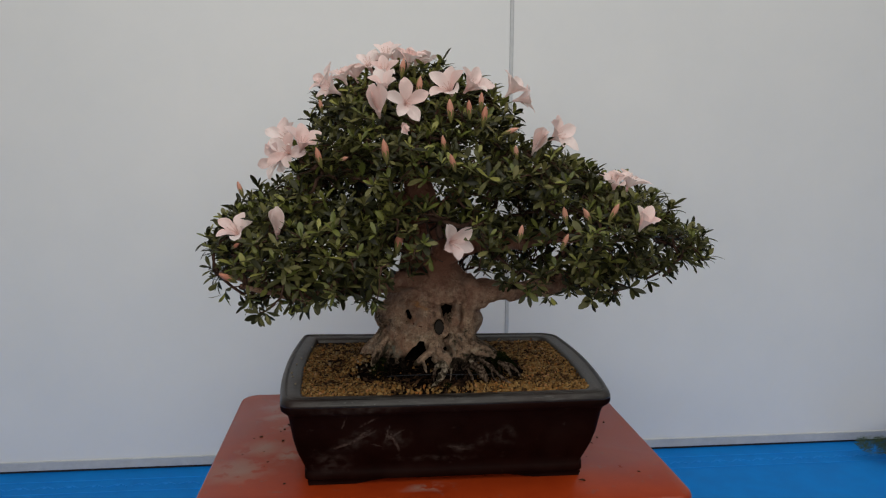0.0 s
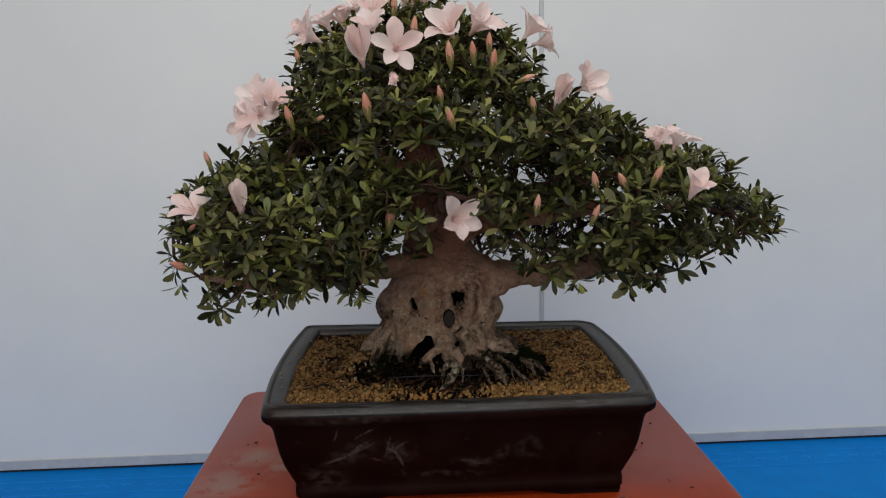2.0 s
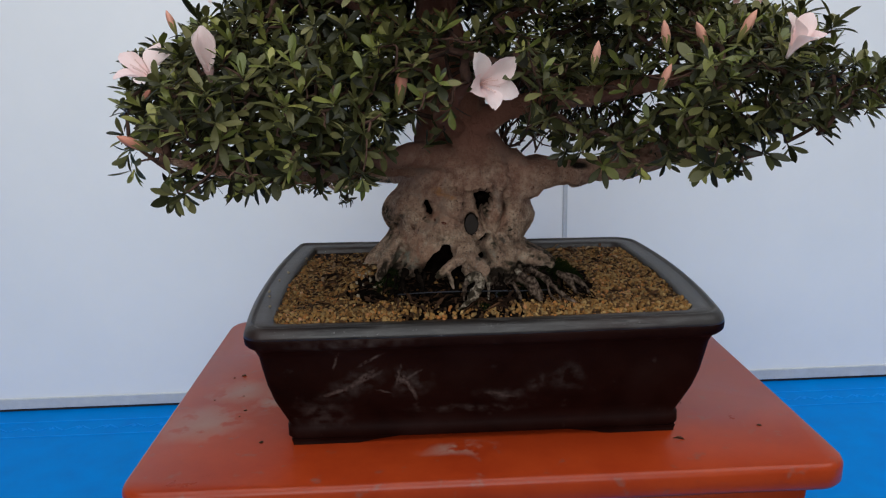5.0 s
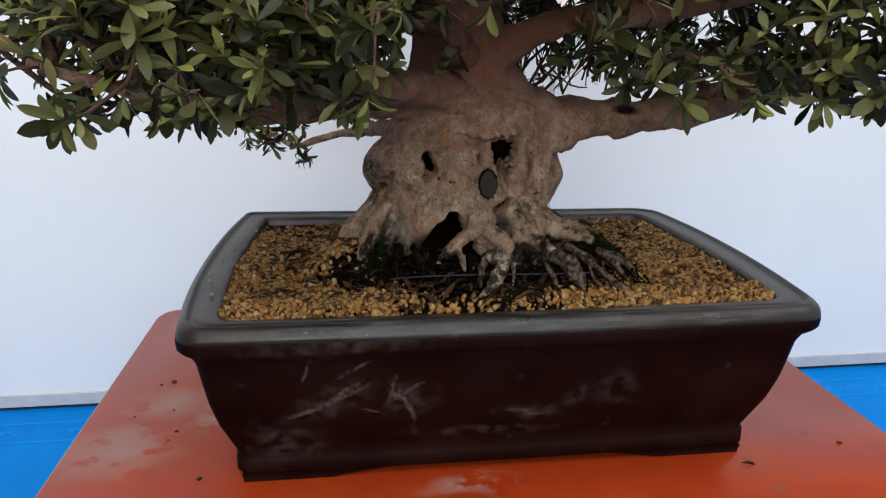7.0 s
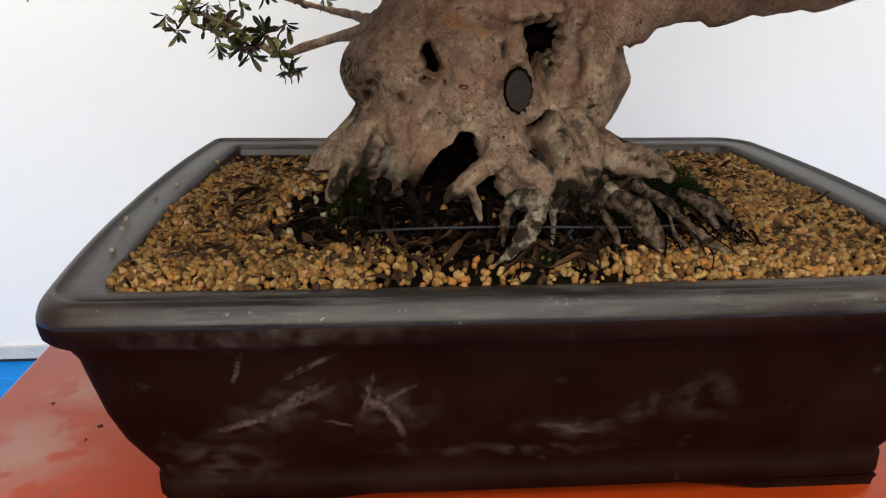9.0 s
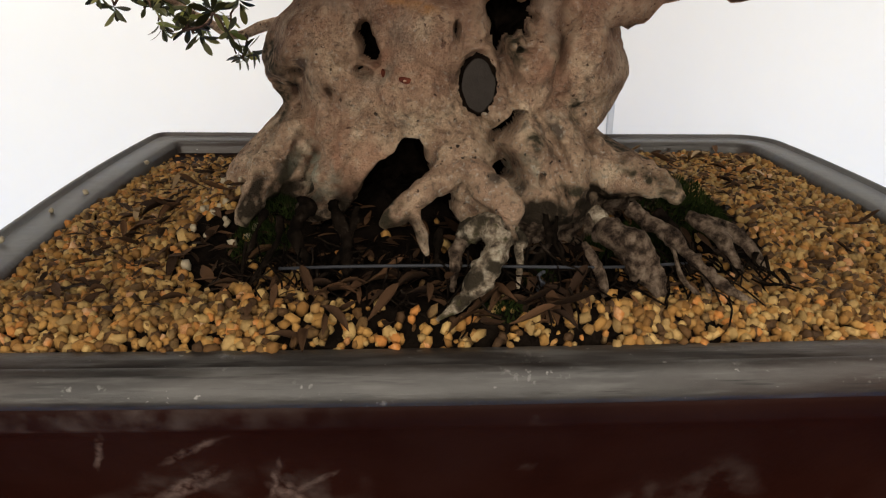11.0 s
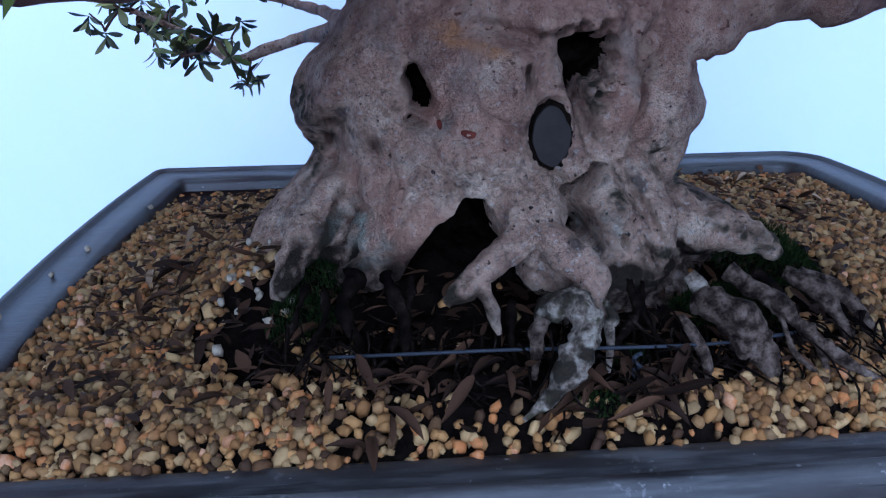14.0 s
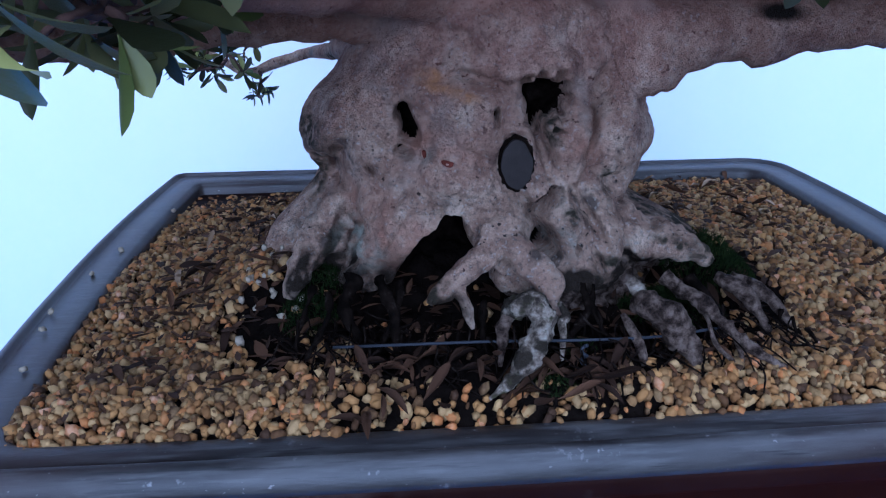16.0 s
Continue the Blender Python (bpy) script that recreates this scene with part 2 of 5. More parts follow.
        mu.operation = "MULTIPLY"
        sharp = N("ShaderNodeMapRange")
        sharp.inputs[1].default_value, sharp.inputs[2].default_value = 0.0, edge
        L(g.outputs["Fac"], sharp.inputs[0])
        L(sharp.outputs[0], mu.inputs[0])
        L(mr.outputs[0], mu.inputs[1])
        if total is None:
            total = mu.outputs[0]
        else:
            mx = N("ShaderNodeMath")
            mx.operation = "MAXIMUM"
            L(total, mx.inputs[0])
            L(mu.outputs[0], mx.inputs[1])
            total = mx.outputs[0]
    mc = N("ShaderNodeMix")
    mc.data_type = "RGBA"
    mc.inputs[7].default_value = (*colour, 1)
    L(total, mc.inputs[0])
    L(before, mc.inputs[6])
    L(mc.outputs[2], bsdf.inputs["Base Color"])


STROKES = [(-0.098, 1.052, 0.018, 0.002, -1.33), (-0.087, 1.039, 0.027, 0.0026, 1.16), (-0.085, 1.05, 0.019, 0.0024, -0.6), (-0.093, 1.045, 0.013, 0.004, 0.64), (-0.128, 1.074, 0.02, 0.003, -0.56), (-0.143, 1.044, 0.036, 0.004, -0.49),
           (-0.138, 1.051, 0.024, 0.0034, -0.62), (-0.167, 1.032, 0.024, 0.0036, -0.31), (-0.166, 1.074, 0.015, 0.002, -1.23), (-0.082, 1.028, 0.015, 0.003, 1.34), (0.016, 1.02, 0.02, 0.0035, 0.24), (-0.116, 1.031, 0.011, 0.0016, 0.3)]
add_scuffs_and_shade(M_CLAY, STROKES, (0.1, 0.07, 0.062), 210, (1, 1, 1), 0.34, 0.62, edge=0.75, warp=0.006, warp_scale=120)
add_scuffs_and_shade(M_CLAY, [(0.09, 1.042, 0.026, 0.022, 0.3), (0.056, 1.034, 0.018, 0.012, -0.6), (-0.085, 1.042, 0.03, 0.026, 0.0), (-0.15, 1.04, 0.05, 0.02, -0.5), (-0.016, 1.0, 0.09, 0.008, 0.0), (0.02, 1.02, 0.04, 0.012, 0.1), (-0.15, 1.1, 0.1, 0.014, 0.0), (-0.19, 1.0, 0.04, 0.03, 0.0)],
           (0.058, 0.044, 0.04), 70, (1, 1, 1), 0.42, 0.7, warp=0.02, warp_scale=60)
add_scuffs_and_shade(M_RIM, [(-0.108, 1.1215, 0.012, 0.006, 0.0), (-0.075, 1.112, 0.01, 0.004, 0.0), (-0.052, 1.107, 0.008, 0.002, 0.0), (-0.02, 1.121, 0.02, 0.004, 0.0), (0.0, 1.118, 0.012, 0.006, 0.3), (0.012, 1.116, 0.01, 0.002, 0.0), (-0.16, 1.113, 0.012, 0.002, 0.0), (0.08, 1.119, 0.016, 0.003, 0.0), (0.15, 1.112, 0.03, 0.002, 0.0), (-0.06, 1.12, 0.03, 0.0015, 0.0)],
           (0.22, 0.205, 0.2), 330, (1, 1, 1), 0.58, 0.7, warp=0.006, warp_scale=160)
add_scuffs_and_shade(M_RIM, [(-0.12, 1.12, 0.12, 0.02, 0.0), (0.02, 1.12, 0.12, 0.02, 0.0), (0.16, 1.115, 0.1, 0.02, 0.0)], (0.1, 0.096, 0.093), 130, (0.22, 1.6, 1.6), 0.5, 0.8, warp=0.01, warp_scale=60)
add_scuffs_and_shade(M_RIM, [(-0.12, 1.118, 0.16, 0.03, 0.0), (0.12, 1.118, 0.16, 0.03, 0.0)], (0.065, 0.061, 0.059), 300, (0.1, 1.2, 1.4), 0.56, 0.76, edge=0.5, warp=0.003, warp_scale=40)
add_scuffs_and_shade(M_RIM, [(-0.12, 1.118, 0.16, 0.03, 0.0), (0.12, 1.118, 0.16, 0.03, 0.0)], (0.16, 0.15, 0.145), 420, (0.7, 1, 1), 0.69, 0.74, edge=0.5, warp=0.004, warp_scale=150)
add_scuffs_and_shade(M_RIM, [(-0.1, 1.116, 0.14, 0.02, 0.0), (0.1, 1.116, 0.14, 0.02, 0.0)], (0.008, 0.0065, 0.006), 380, (0.08, 1.0, 1.6), 0.57, 0.68, edge=0.5, warp=0.003, warp_scale=40)
add_scuffs_and_shade(M_BARK, [(0.0, 1.44, 0.9, 0.25, 0.0)], (0.37, 0.165, 0.115), 40, (1, 1, 1), 0.12, 0.5, edge=0.5)
# Dark spots at a bark pit, whose shade is painted in, and on a branch.
add_scuffs_and_shade(M_BARK, [(-0.101, 1.197, 0.005, 0.008, 0.0), (0.12, 1.266, 0.016, 0.006, 0.1)], (0.02, 0.014, 0.011), 260, (1, 1, 1), 0.1, 0.3, edge=0.55, warp=0.006, warp_scale=110)
add_scuffs_and_shade(M_BARK, [(-0.047, 1.2435, 0.013, 0.0055, 0.35), (-0.036, 1.239, 0.008, 0.003, 0.2)], (0.55, 0.27, 0.12), 150, (1, 1, 1), 0.3, 0.6, edge=0.7, warp=0.008, warp_scale=120)
# Dark brown patches along the foot of the trunk.
add_scuffs_and_shade(M_BARK, [(-0.06, 1.15, 0.03, 0.013, 0.3), (-0.096, 1.138, 0.038, 0.022, 0.0), (0.03, 1.138, 0.03, 0.018, 0.0), (-0.118, 1.148, 0.007, 0.022, 0.25), (0.018, 1.149, 0.02, 0.009, 0.0), (0.046, 1.149, 0.02, 0.01, 0.0), (-0.1, 1.168, 0.004, 0.018, 0.4)], (0.035, 0.025, 0.017), 120, (1, 1, 1), 0.22, 0.5, edge=0.4, warp=0.014, warp_scale=80)
add_scuffs_and_shade(M_BARK, [(-0.075, 1.176, 0.045, 0.022, 0.5), (-0.05, 1.212, 0.03, 0.02, 0.0), (0.02, 1.21, 0.02, 0.02, 0.0)], (0.48, 0.25, 0.165), 60, (1, 1, 1), 0.35, 0.65, edge=0.8, warp=0.02, warp_scale=50)
# Dark green-brown patches at the trunk's creases and lower flanks.
add_scuffs_and_shade(M_BARK, [(-0.11, 1.19, 0.007, 0.02, 0.3), (-0.103, 1.16, 0.006, 0.026, 0.5), (-0.113, 1.214, 0.014, 0.01, 0.2), (-0.056, 1.158, 0.02, 0.01, 0.6), (0.03, 1.157, 0.012, 0.008, 0.4), (0.09, 1.155, 0.03, 0.009, 0.35), (0.066, 1.164, 0.016, 0.005, 0.3), (0.004, 1.224, 0.006, 0.016, 0.2), (0.036, 1.192, 0.004, 0.016, 0.3), (0.012, 1.182, 0.006, 0.008, 0.0)],
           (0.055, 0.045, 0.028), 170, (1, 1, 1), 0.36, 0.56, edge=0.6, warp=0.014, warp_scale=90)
add_scuffs_and_shade(M_BARK, [(-0.088, 1.165, 0.016, 0.014, 0.0), (0.01, 1.168, 0.012, 0.012, 0.0)], (0.44, 0.45, 0.36), 90, (1, 1, 1), 0.42, 0.62, edge=0.8, warp=0.012, warp_scale=70)
add_scuffs_and_shade(M_RED, [(-0.315, 0.03, 0.05, 0.045, 0.3), (-0.345, -0.06, 0.07, 0.06, 0.2), (-0.28, 0.13, 0.035, 0.03, 0.0), (-0.31, 0.19, 0.045, 0.02, 0.0), (-0.03, -0.155, 0.055, 0.02, 0.0), (-0.3, 0.25, 0.06, 0.05, 0.0), (-0.27, 0.0, 0.03, 0.05, 0.0)],
           (0.3, 0.16, 0.125), 34, (1, 1, 1), 0.38, 0.46, True, warp=0.05, warp_scale=25)

# ---- helpers of the place ----
PLACED = {}


def link(name, mesh, material=None, parent=None, label="", world_pose=None):
    """Links a mesh (or None for an empty) at world_pose under a parent, and tags it."""
    ob = new(name, mesh)
    if mesh is not None and material is not None and not mesh.materials:
        mesh.materials.append(material)
    m = world_pose or Matrix.Identity(4)
    if parent is not None:
        ob.parent = parent
        ob.matrix_parent_inverse = PLACED[parent.name].inverted()
    ob.matrix_basis = m
    PLACED[ob.name] = m.copy()
    return tagged(ob, label) if label else ob


def thing(name, x, y, z, label, category, group="", kind=""):
    return tagged(link(name, None, world_pose=Matrix.Translation((x, y, z))), label, category, group, kind)


def mesh_of(name, bm, smooth=True):
    me = bpy.data.meshes.new(name)
    bm.normal_update()
    bm.to_mesh(me)
    bm.free()
    if smooth:
        me.polygons.foreach_set("use_smooth", [True] * len(me.polygons))
    return me


def raw_mesh(name, verts, faces, smooth=True):
    me = bpy.data.meshes.new(name)
    me.from_pydata([tuple(v) for v in verts], [], faces)
    if smooth:
        me.polygons.foreach_set("use_smooth", [True] * len(me.polygons))
    me.update()
    return me


def box(name, x0, x1, y0, y1, z0, z1, bevel=0.0, segments=2):
    bm = bmesh.new()
    bmesh.ops.create_cube(bm, size=1)
    for v in bm.verts:
        v.co = ((x0 + x1) / 2 + v.co.x * (x1 - x0), (y0 + y1) / 2 + v.co.y * (y1 - y0), (z0 + z1) / 2 + v.co.z * (z1 - z0))
    if bevel:
        bmesh.ops.bevel(bm, geom=bm.edges[:], offset=bevel, segments=segments, affect="EDGES", profile=0.5)
    return mesh_of(name, bm, smooth=False)


def smooth_curve(points, steps):
    """Points along a Catmull-Rom curve through the given (x, y, z, radius) rows."""
    P = [np.array(p, float) for p in points]
    P = [2 * P[0] - P[1]] + P + [2 * P[-1] - P[-2]]
    out = []
    for i in range(1, len(P) - 2):
        a, b, c, d = P[i - 1:i + 3]
        for k in range(steps):
            t = k / steps
            out.append(0.5 * (2 * b + (c - a) * t + (2 * a - 5 * b + 4 * c - d) * t * t + (3 * b - a - 3 * c + d) * t ** 3))
    out.append(P[-2])
    return out


def tube_data(points, sides=10, steps=8, lumps=0.0, lump_scale=40.0, base=0):
    """Vertices and faces of a tapered tube with a lumpy skin along (x, y, z, radius) rows."""
    rows = smooth_curve(points, steps)
    verts, faces = [], []
    ref = Vector((0.3, 0.2, 1)).normalized()
    for i, r in enumerate(rows):
        a, b = rows[max(0, i - 1)], rows[min(len(rows) - 1, i + 1)]
        d = Vector(b[:3] - a[:3])
        d = d.normalized() if d.length > 1e-9 else Vector((0, 0, 1))
        u = d.cross(ref)
        u = u.normalized() if u.length > 1e-3 else d.orthogonal().normalized()
        w = d.cross(u)
        for k in range(sides):
            t = 2 * math.pi * k / sides
            q = u * math.cos(t) + w * math.sin(t)
            c = Vector(r[:3])
            rad = max(r[3], 0.0004)
            if lumps:
                rad *= 1 + lumps * noise.fractal((c + q * rad) * lump_scale, 0.8, 2.0, 3)
            verts.append(c + q * rad)
    n = len(rows)
    for i in range(n - 1):
        for k in range(sides):
            k2 = (k + 1) % sides
            faces.append((base + i * sides + k, base + i * sides + k2, base + (i + 1) * sides + k2, base + (i + 1) * sides + k))
    verts += [Vector(rows[0][:3]), Vector(rows[-1][:3])]
    for k in range(sides):
        k2 = (k + 1) % sides
        faces.append((base + n * sides, base + k2, base + k))
        faces.append((base + n * sides + 1, base + (n - 1) * sides + k, base + (n - 1) * sides + k2))
    return verts, faces


def tube(name, points, material, parent=None, label="", **kw):
    return link(name, raw_mesh(name, *tube_data(points, **kw)), material, parent, label)


def rounded_loop(hw, y0, y1, z, radius, corner=6, edge=14):
    """A rounded rectangle at height z, half width hw, from y0 to y1; radius: one for all corners, or four from the back right round."""
    cy, hd = (y0 + y1) / 2, (y1 - y0) / 2
    radii = radius if isinstance(radius, tuple) else (radius,) * 4
    pts = []
    for r, sx_, sy_, a0 in zip(radii, (1, -1, -1, 1), (1, 1, -1, -1), (0, 90, 180, 270)):
        for k in range(corner + 1):
            a = radians(a0 + 90 * k / corner)
            pts.append(Vector((sx_ * (hw - r) + r * math.cos(a), cy + sy_ * (hd - r) + r * math.sin(a), z)))
    out, n = [], corner + 1
    for i in range(4):
        out += pts[i * n:(i + 1) * n]
        a, b = pts[(i + 1) * n - 1], pts[((i + 1) % 4) * n]
        out += [a.lerp(b, k / edge) for k in range(1, edge)]
    return out


def loft(name, loops, close_first=False, close_last=False):
    n, verts, faces = len(loops[0]), [], []
    for lp in loops:
        verts += lp
    for i in range(len(loops) - 1):
        for k in range(n):
            k2 = (k + 1) % n
            faces.append((i * n + k, i * n + k2, (i + 1) * n + k2, (i + 1) * n + k))
    if close_first:
        faces.append(tuple(range(n))[::-1])
    if close_last:
        faces.append(tuple(range((len(loops) - 1) * n, len(loops) * n)))
    return raw_mesh(name, verts, faces)


# ---- the room ----
# Unseen shell of the hall, added to close the place and shape the light.
def wall(name, x0, x1, y0, y1, z0, z1, material, label):
    return tagged(link(name, box(name, x0, x1, y0, y1, z0, z1), material), label, "wall", kind="structure")


tagged(link("floor", box("floor", -4, 4, -4, 1.0, -0.1, 0), M_FLOOR), "plain grey floor of the exhibition hall", "floor", kind="structure")
wall("wall_west", -4.1, -4, -4, 1.0, 0, 3.1, M_ROOM, "unseen plain dark grey side wall, added to close the hall")
wall("wall_east", 4, 4.1, -4, 1.0, 0, 3.1, M_ROOM, "unseen plain dark grey side wall, added to close the hall")
bm = bmesh.new()
for x0, x1, z0, z1 in ((-4.1, -2.6, 0, 3.1), (1.2, 4.1, 0, 3.1), (-2.6, 1.2, 0, 1.35), (-2.6, 1.2, 3.05, 3.1)):
    bmesh.ops.create_cube(bm, size=1, matrix=Matrix.Translation(((x0 + x1) / 2, -4.05, (z0 + z1) / 2)) @ Matrix.Diagonal((x1 - x0, 0.1, z1 - z0, 1)))
tagged(link("wall_south", mesh_of("wall_south", bm, smooth=False), M_ROOM), "unseen plain dark grey wall, added with an opening for the front lamp", "wall", kind="structure")
wall("wall_north", -4.1, 4.1, 1.0, 1.1, 0, 3.1, M_ROOM, "plain dark grey wall behind the display panels")
bm = bmesh.new()
for x0, x1, y0, y1 in ((-4.1, -1.75, -4.1, 1.1), (2.65, 4.1, -4.1, 1.1), (-1.75, 2.65, -4.1, -2.45), (-1.75, 2.65, -0.05, 1.1)):
    lo = [bm.verts.new((x, y, 3.1)) for x, y in ((x0, y0), (x1, y0), (x1, y1), (x0, y1))]
    hi = [bm.verts.new((v.co.x, v.co.y, 3.2)) for v in lo]
    bm.faces.new(lo[::-1])
    bm.faces.new(hi)
    for k in range(4):
        bm.faces.new((lo[k], lo[(k + 1) % 4], hi[(k + 1) % 4], hi[k]))
tagged(link("ceiling", mesh_of("ceiling", bm, smooth=False), M_ROOM), "unseen plain dark ceiling, added with an opening for the overhead lamp", "ceiling", kind="structure")

# White display panels, standing behind the bench in a row, with grey joint strips.
SEAM = 0.2525
backdrop = thing("display_panel", 0, WALL, 0, "row of smooth white display panels with grey joint strips", "panel", kind="structure")
for k in range(-2, 2):
    x0 = SEAM + 1.83 * k
    link("panel", box("panel", x0 + 0.003, x0 + 1.827, WALL, WALL + 0.03, BENCH + 0.012, 2.6, 0.0015), M_WALL, backdrop)
    link("joint_strip", box("joint_strip", x0 - 0.005, x0 + 0.005, WALL - 0.004, WALL + 0.01, BENCH + 0.02, 2.6, 0.002), M_ALU, backdrop, "thin grey joint strip")
link("bottom_rail", box("bottom_rail", -3.6, 3.9, WALL - 0.004, WALL + 0.03, BENCH + 0.007, BENCH + 0.032, 0.0015), M_ALU, backdrop, "dull aluminium bottom rail")
# Black strip drawn for the shade in the gap below the rail.
link("shadow_gap", box("shadow_gap", -3.6, 3.9, WALL + 0.002, WALL + 0.03, BENCH, BENCH + 0.007), M_DARK, backdrop, "black strip standing in for the shaded gap under the rail")

# The bench with its blue cloth.
bench = thing("display_bench", 0, 0.1, 0, "long display bench covered with bright blue cloth", "bench")
link("cloth", box("cloth", -3.6, 3.6, -0.42, WALL + 0.03, 0.05, BENCH - 0.0005, 0.004), M_BLUE, bench, "bright blue cloth with a woven border")
bm = bmesh.new()
for y, w in ((0.63, 0.003), (0.56, 0.003)):
    bmesh.ops.create_cube(bm, size=1, matrix=Matrix.Translation((0, y, BENCH)) @ Matrix.Diagonal((7.1, w, 0.0016, 1)))
for k in range(150):
    x = -2.2 + k * 0.03
    bmesh.ops.create_cube(bm, size=1, matrix=Matrix.Translation((x, 0.595, BENCH)) @ Matrix.Rotation(radians(35 if k % 2 else -35), 4, "Z") @ Matrix.Diagonal((0.03, 0.003, 0.0014, 1)))
    if k % 2:
        bmesh.ops.create_cube(bm, size=1, matrix=Matrix.Translation((x + 0.015, 0.595, BENCH)) @ Matrix.Rotation(radians(45), 4, "Z") @ Matrix.Diagonal((0.009, 0.009, 0.0014, 1)))
tagged(link("border_pattern", mesh_of("border_pattern", bm, smooth=False), M_BLUE2, bench, "faint woven border pattern in lighter blue"))


# ---- the red stand ----
SHIFT = Matrix.Translation((-0.007, 0, 0))
stand = thing("display_stand", 0, 0.05, BENCH, "low red lacquered wooden stand with dusty patches", "stand")
sx, sy0, sy1 = 0.4, -0.222, 0.334
top_loops = [rounded_loop(sx - b, sy0 + b, sy1 - b, z, 0.032 - b * 0.5, corner=8, edge=4) for b, z in
             ((0.012, TABLE - 0.034), (0.003, TABLE - 0.031), (0.0, TABLE - 0.026), (0.0, TABLE - 0.008), (0.002, TABLE - 0.003), (0.006, TABLE))]
link("tabletop", loft("tabletop", top_loops, True, True), M_RED, stand, "", SHIFT)
link("apron", loft("apron", [rounded_loop(sx - 0.03, sy0 + 0.03, sy1 - 0.03, z, 0.02, corner=4, edge=2) for z in (TABLE - 0.09, TABLE - 0.033)], True, True), M_RED, stand, "", SHIFT)
for x in (-0.345, 0.345):
    for y in (sy0 + 0.055, sy1 - 0.055):
        leg = [rounded_loop(r, -r, r, z, r * 0.3, corner=3, edge=2) for r, z in ((0.02, BENCH), (0.022, BENCH + 0.03), (0.018, BENCH + 0.1), (0.022, TABLE - 0.08), (0.024, TABLE - 0.04))]
        for lp in leg:
            for p in lp:
                p.x, p.y = p.x + x, p.y + y
        link("leg", loft("leg", leg, True, True), M_RED, stand, "", SHIFT)


# ---- the pot ----
pot = thing("bonsai_pot", 0, 0, TABLE, "rectangular unglazed dark brown clay bonsai pot with scuffs", "plant pot")
TURN = Matrix.Translation((-0.003, 0, 0)) @ Matrix.Rotation(radians(-0.3), 4, "Z")
POT_Y = 0.0105


def bow(x, y):
    """The slight outward bulge of the pot's four sides."""
    fx, fy = min(1.0, abs(x) / 0.26), min(1.0, abs(y - POT_Y) / 0.193)
    return x + math.copysign(0.015 * fx * (1 - fy * fy), x), y + math.copysign(0.004 * fy * (1 - fx * fx), y - POT_Y) - 0.026 * x * max(0.0, y) / 0.2


def potloop(inset, z, radius=0.02, front=0.0):
    lp = rounded_loop(0.262 - inset, -0.183 + inset + front, 0.207 - inset, z, (radius * 1.3, radius * 0.35, radius, radius), corner=5, edge=20)
    for p in lp:
        p.x, p.y = bow(p.x, p.y)
        if z > TABLE + 0.14:
            p.z += 0.0035 * max(0.0, -p.x / 0.26) * max(0.0, p.y / 0.2)
    return lp


body = [potloop(0.044, TABLE + 0.0075, 0.012, 0.017), potloop(0.0385, TABLE + 0.008, 0.012, 0.017), potloop(0.036, TABLE + 0.0105, 0.012, 0.017), potloop(0.0362, TABLE + 0.0225, 0.012, 0.017), potloop(0.0385, TABLE + 0.0245, 0.012, 0.017),
        potloop(0.032, TABLE + 0.042, 0.013, 0.0145), potloop(0.0247, TABLE + 0.062, 0.014, 0.0115), potloop(0.0192, TABLE + 0.085, 0.014, 0.0085), potloop(0.0155, TABLE + 0.108, 0.014, 0.0065), potloop(0.0132, TABLE + 0.124, 0.014, 0.005), potloop(0.010, TABLE + 0.134, 0.014, 0.002), potloop(0.006, TABLE + 0.138, 0.016), potloop(0.003, TABLE + 0.1398), potloop(0.0006, TABLE + 0.143), potloop(0, TABLE + 0.149), potloop(0.0004, TABLE + 0.1525), potloop(0.012, TABLE + 0.1535)]
link("body", loft("body", body, True, True), M_CLAY, pot, "dark red-brown clay with pale scuffs", TURN)
rim = [potloop(0.010, TABLE + 0.151), potloop(0.0002, TABLE + 0.1515), potloop(0.0006, TABLE + 0.1545), potloop(0.002, TABLE + 0.1585), potloop(0.0042, TABLE + 0.1615), potloop(0.0065, TABLE + 0.1632), potloop(0.0085, RIM),
       potloop(0.0098, RIM - 0.0008), potloop(0.0106, RIM - 0.0028), potloop(0.0125, RIM - 0.003), potloop(0.0138, RIM - 0.0018), potloop(0.031, RIM - 0.0013, 0.016, -0.008), potloop(0.0334, RIM - 0.0022, 0.014, -0.009), potloop(0.0348, RIM - 0.006, 0.013, -0.01), potloop(0.0365, RIM - 0.03, 0.012, -0.011)]
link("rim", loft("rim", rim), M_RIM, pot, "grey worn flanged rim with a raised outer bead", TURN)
for sxx in (-1, 1):
    for yy in (-1, 1):
        prof = ((0.0, 0.2265), (0.004, 0.2272), (0.0085, 0.228))
        loops = []
        for z, hw in prof:
            inner = 0.15 - z * 6
            lp = []
            y0, y1 = (-0.1285 - (0.002 if z > 0.006 else 0), -0.05) if yy < 0 else (0.05, 0.168)
            for px, py in ((hw, y0), (inner + 0.03 - z * 2, y0), (inner, y0), (inner, y1), (hw, y1)):
                lp.append(Vector((sxx * px, py, TABLE + z)))
            loops.append(lp if sxx > 0 else lp[::-1])
        me = loft("foot", loops, True, True)
        me.polygons.foreach_set("use_smooth", [False] * len(me.polygons))
        link("foot", me, M_CLAY, pot, "low shaped clay foot", TURN)

# ---- soil and gravel ----
def in_pot(x, y):
    """Plan coordinates of the pot turned into those of the place."""
    p = TURN @ Vector((x, y, 0))
    return p.x, p.y


def soil_z(x, y):
    front = max(0.0, min(1.0, (-0.085 - y) / 0.05))
    lip = max(0.0, -0.145 - y) * 0.3
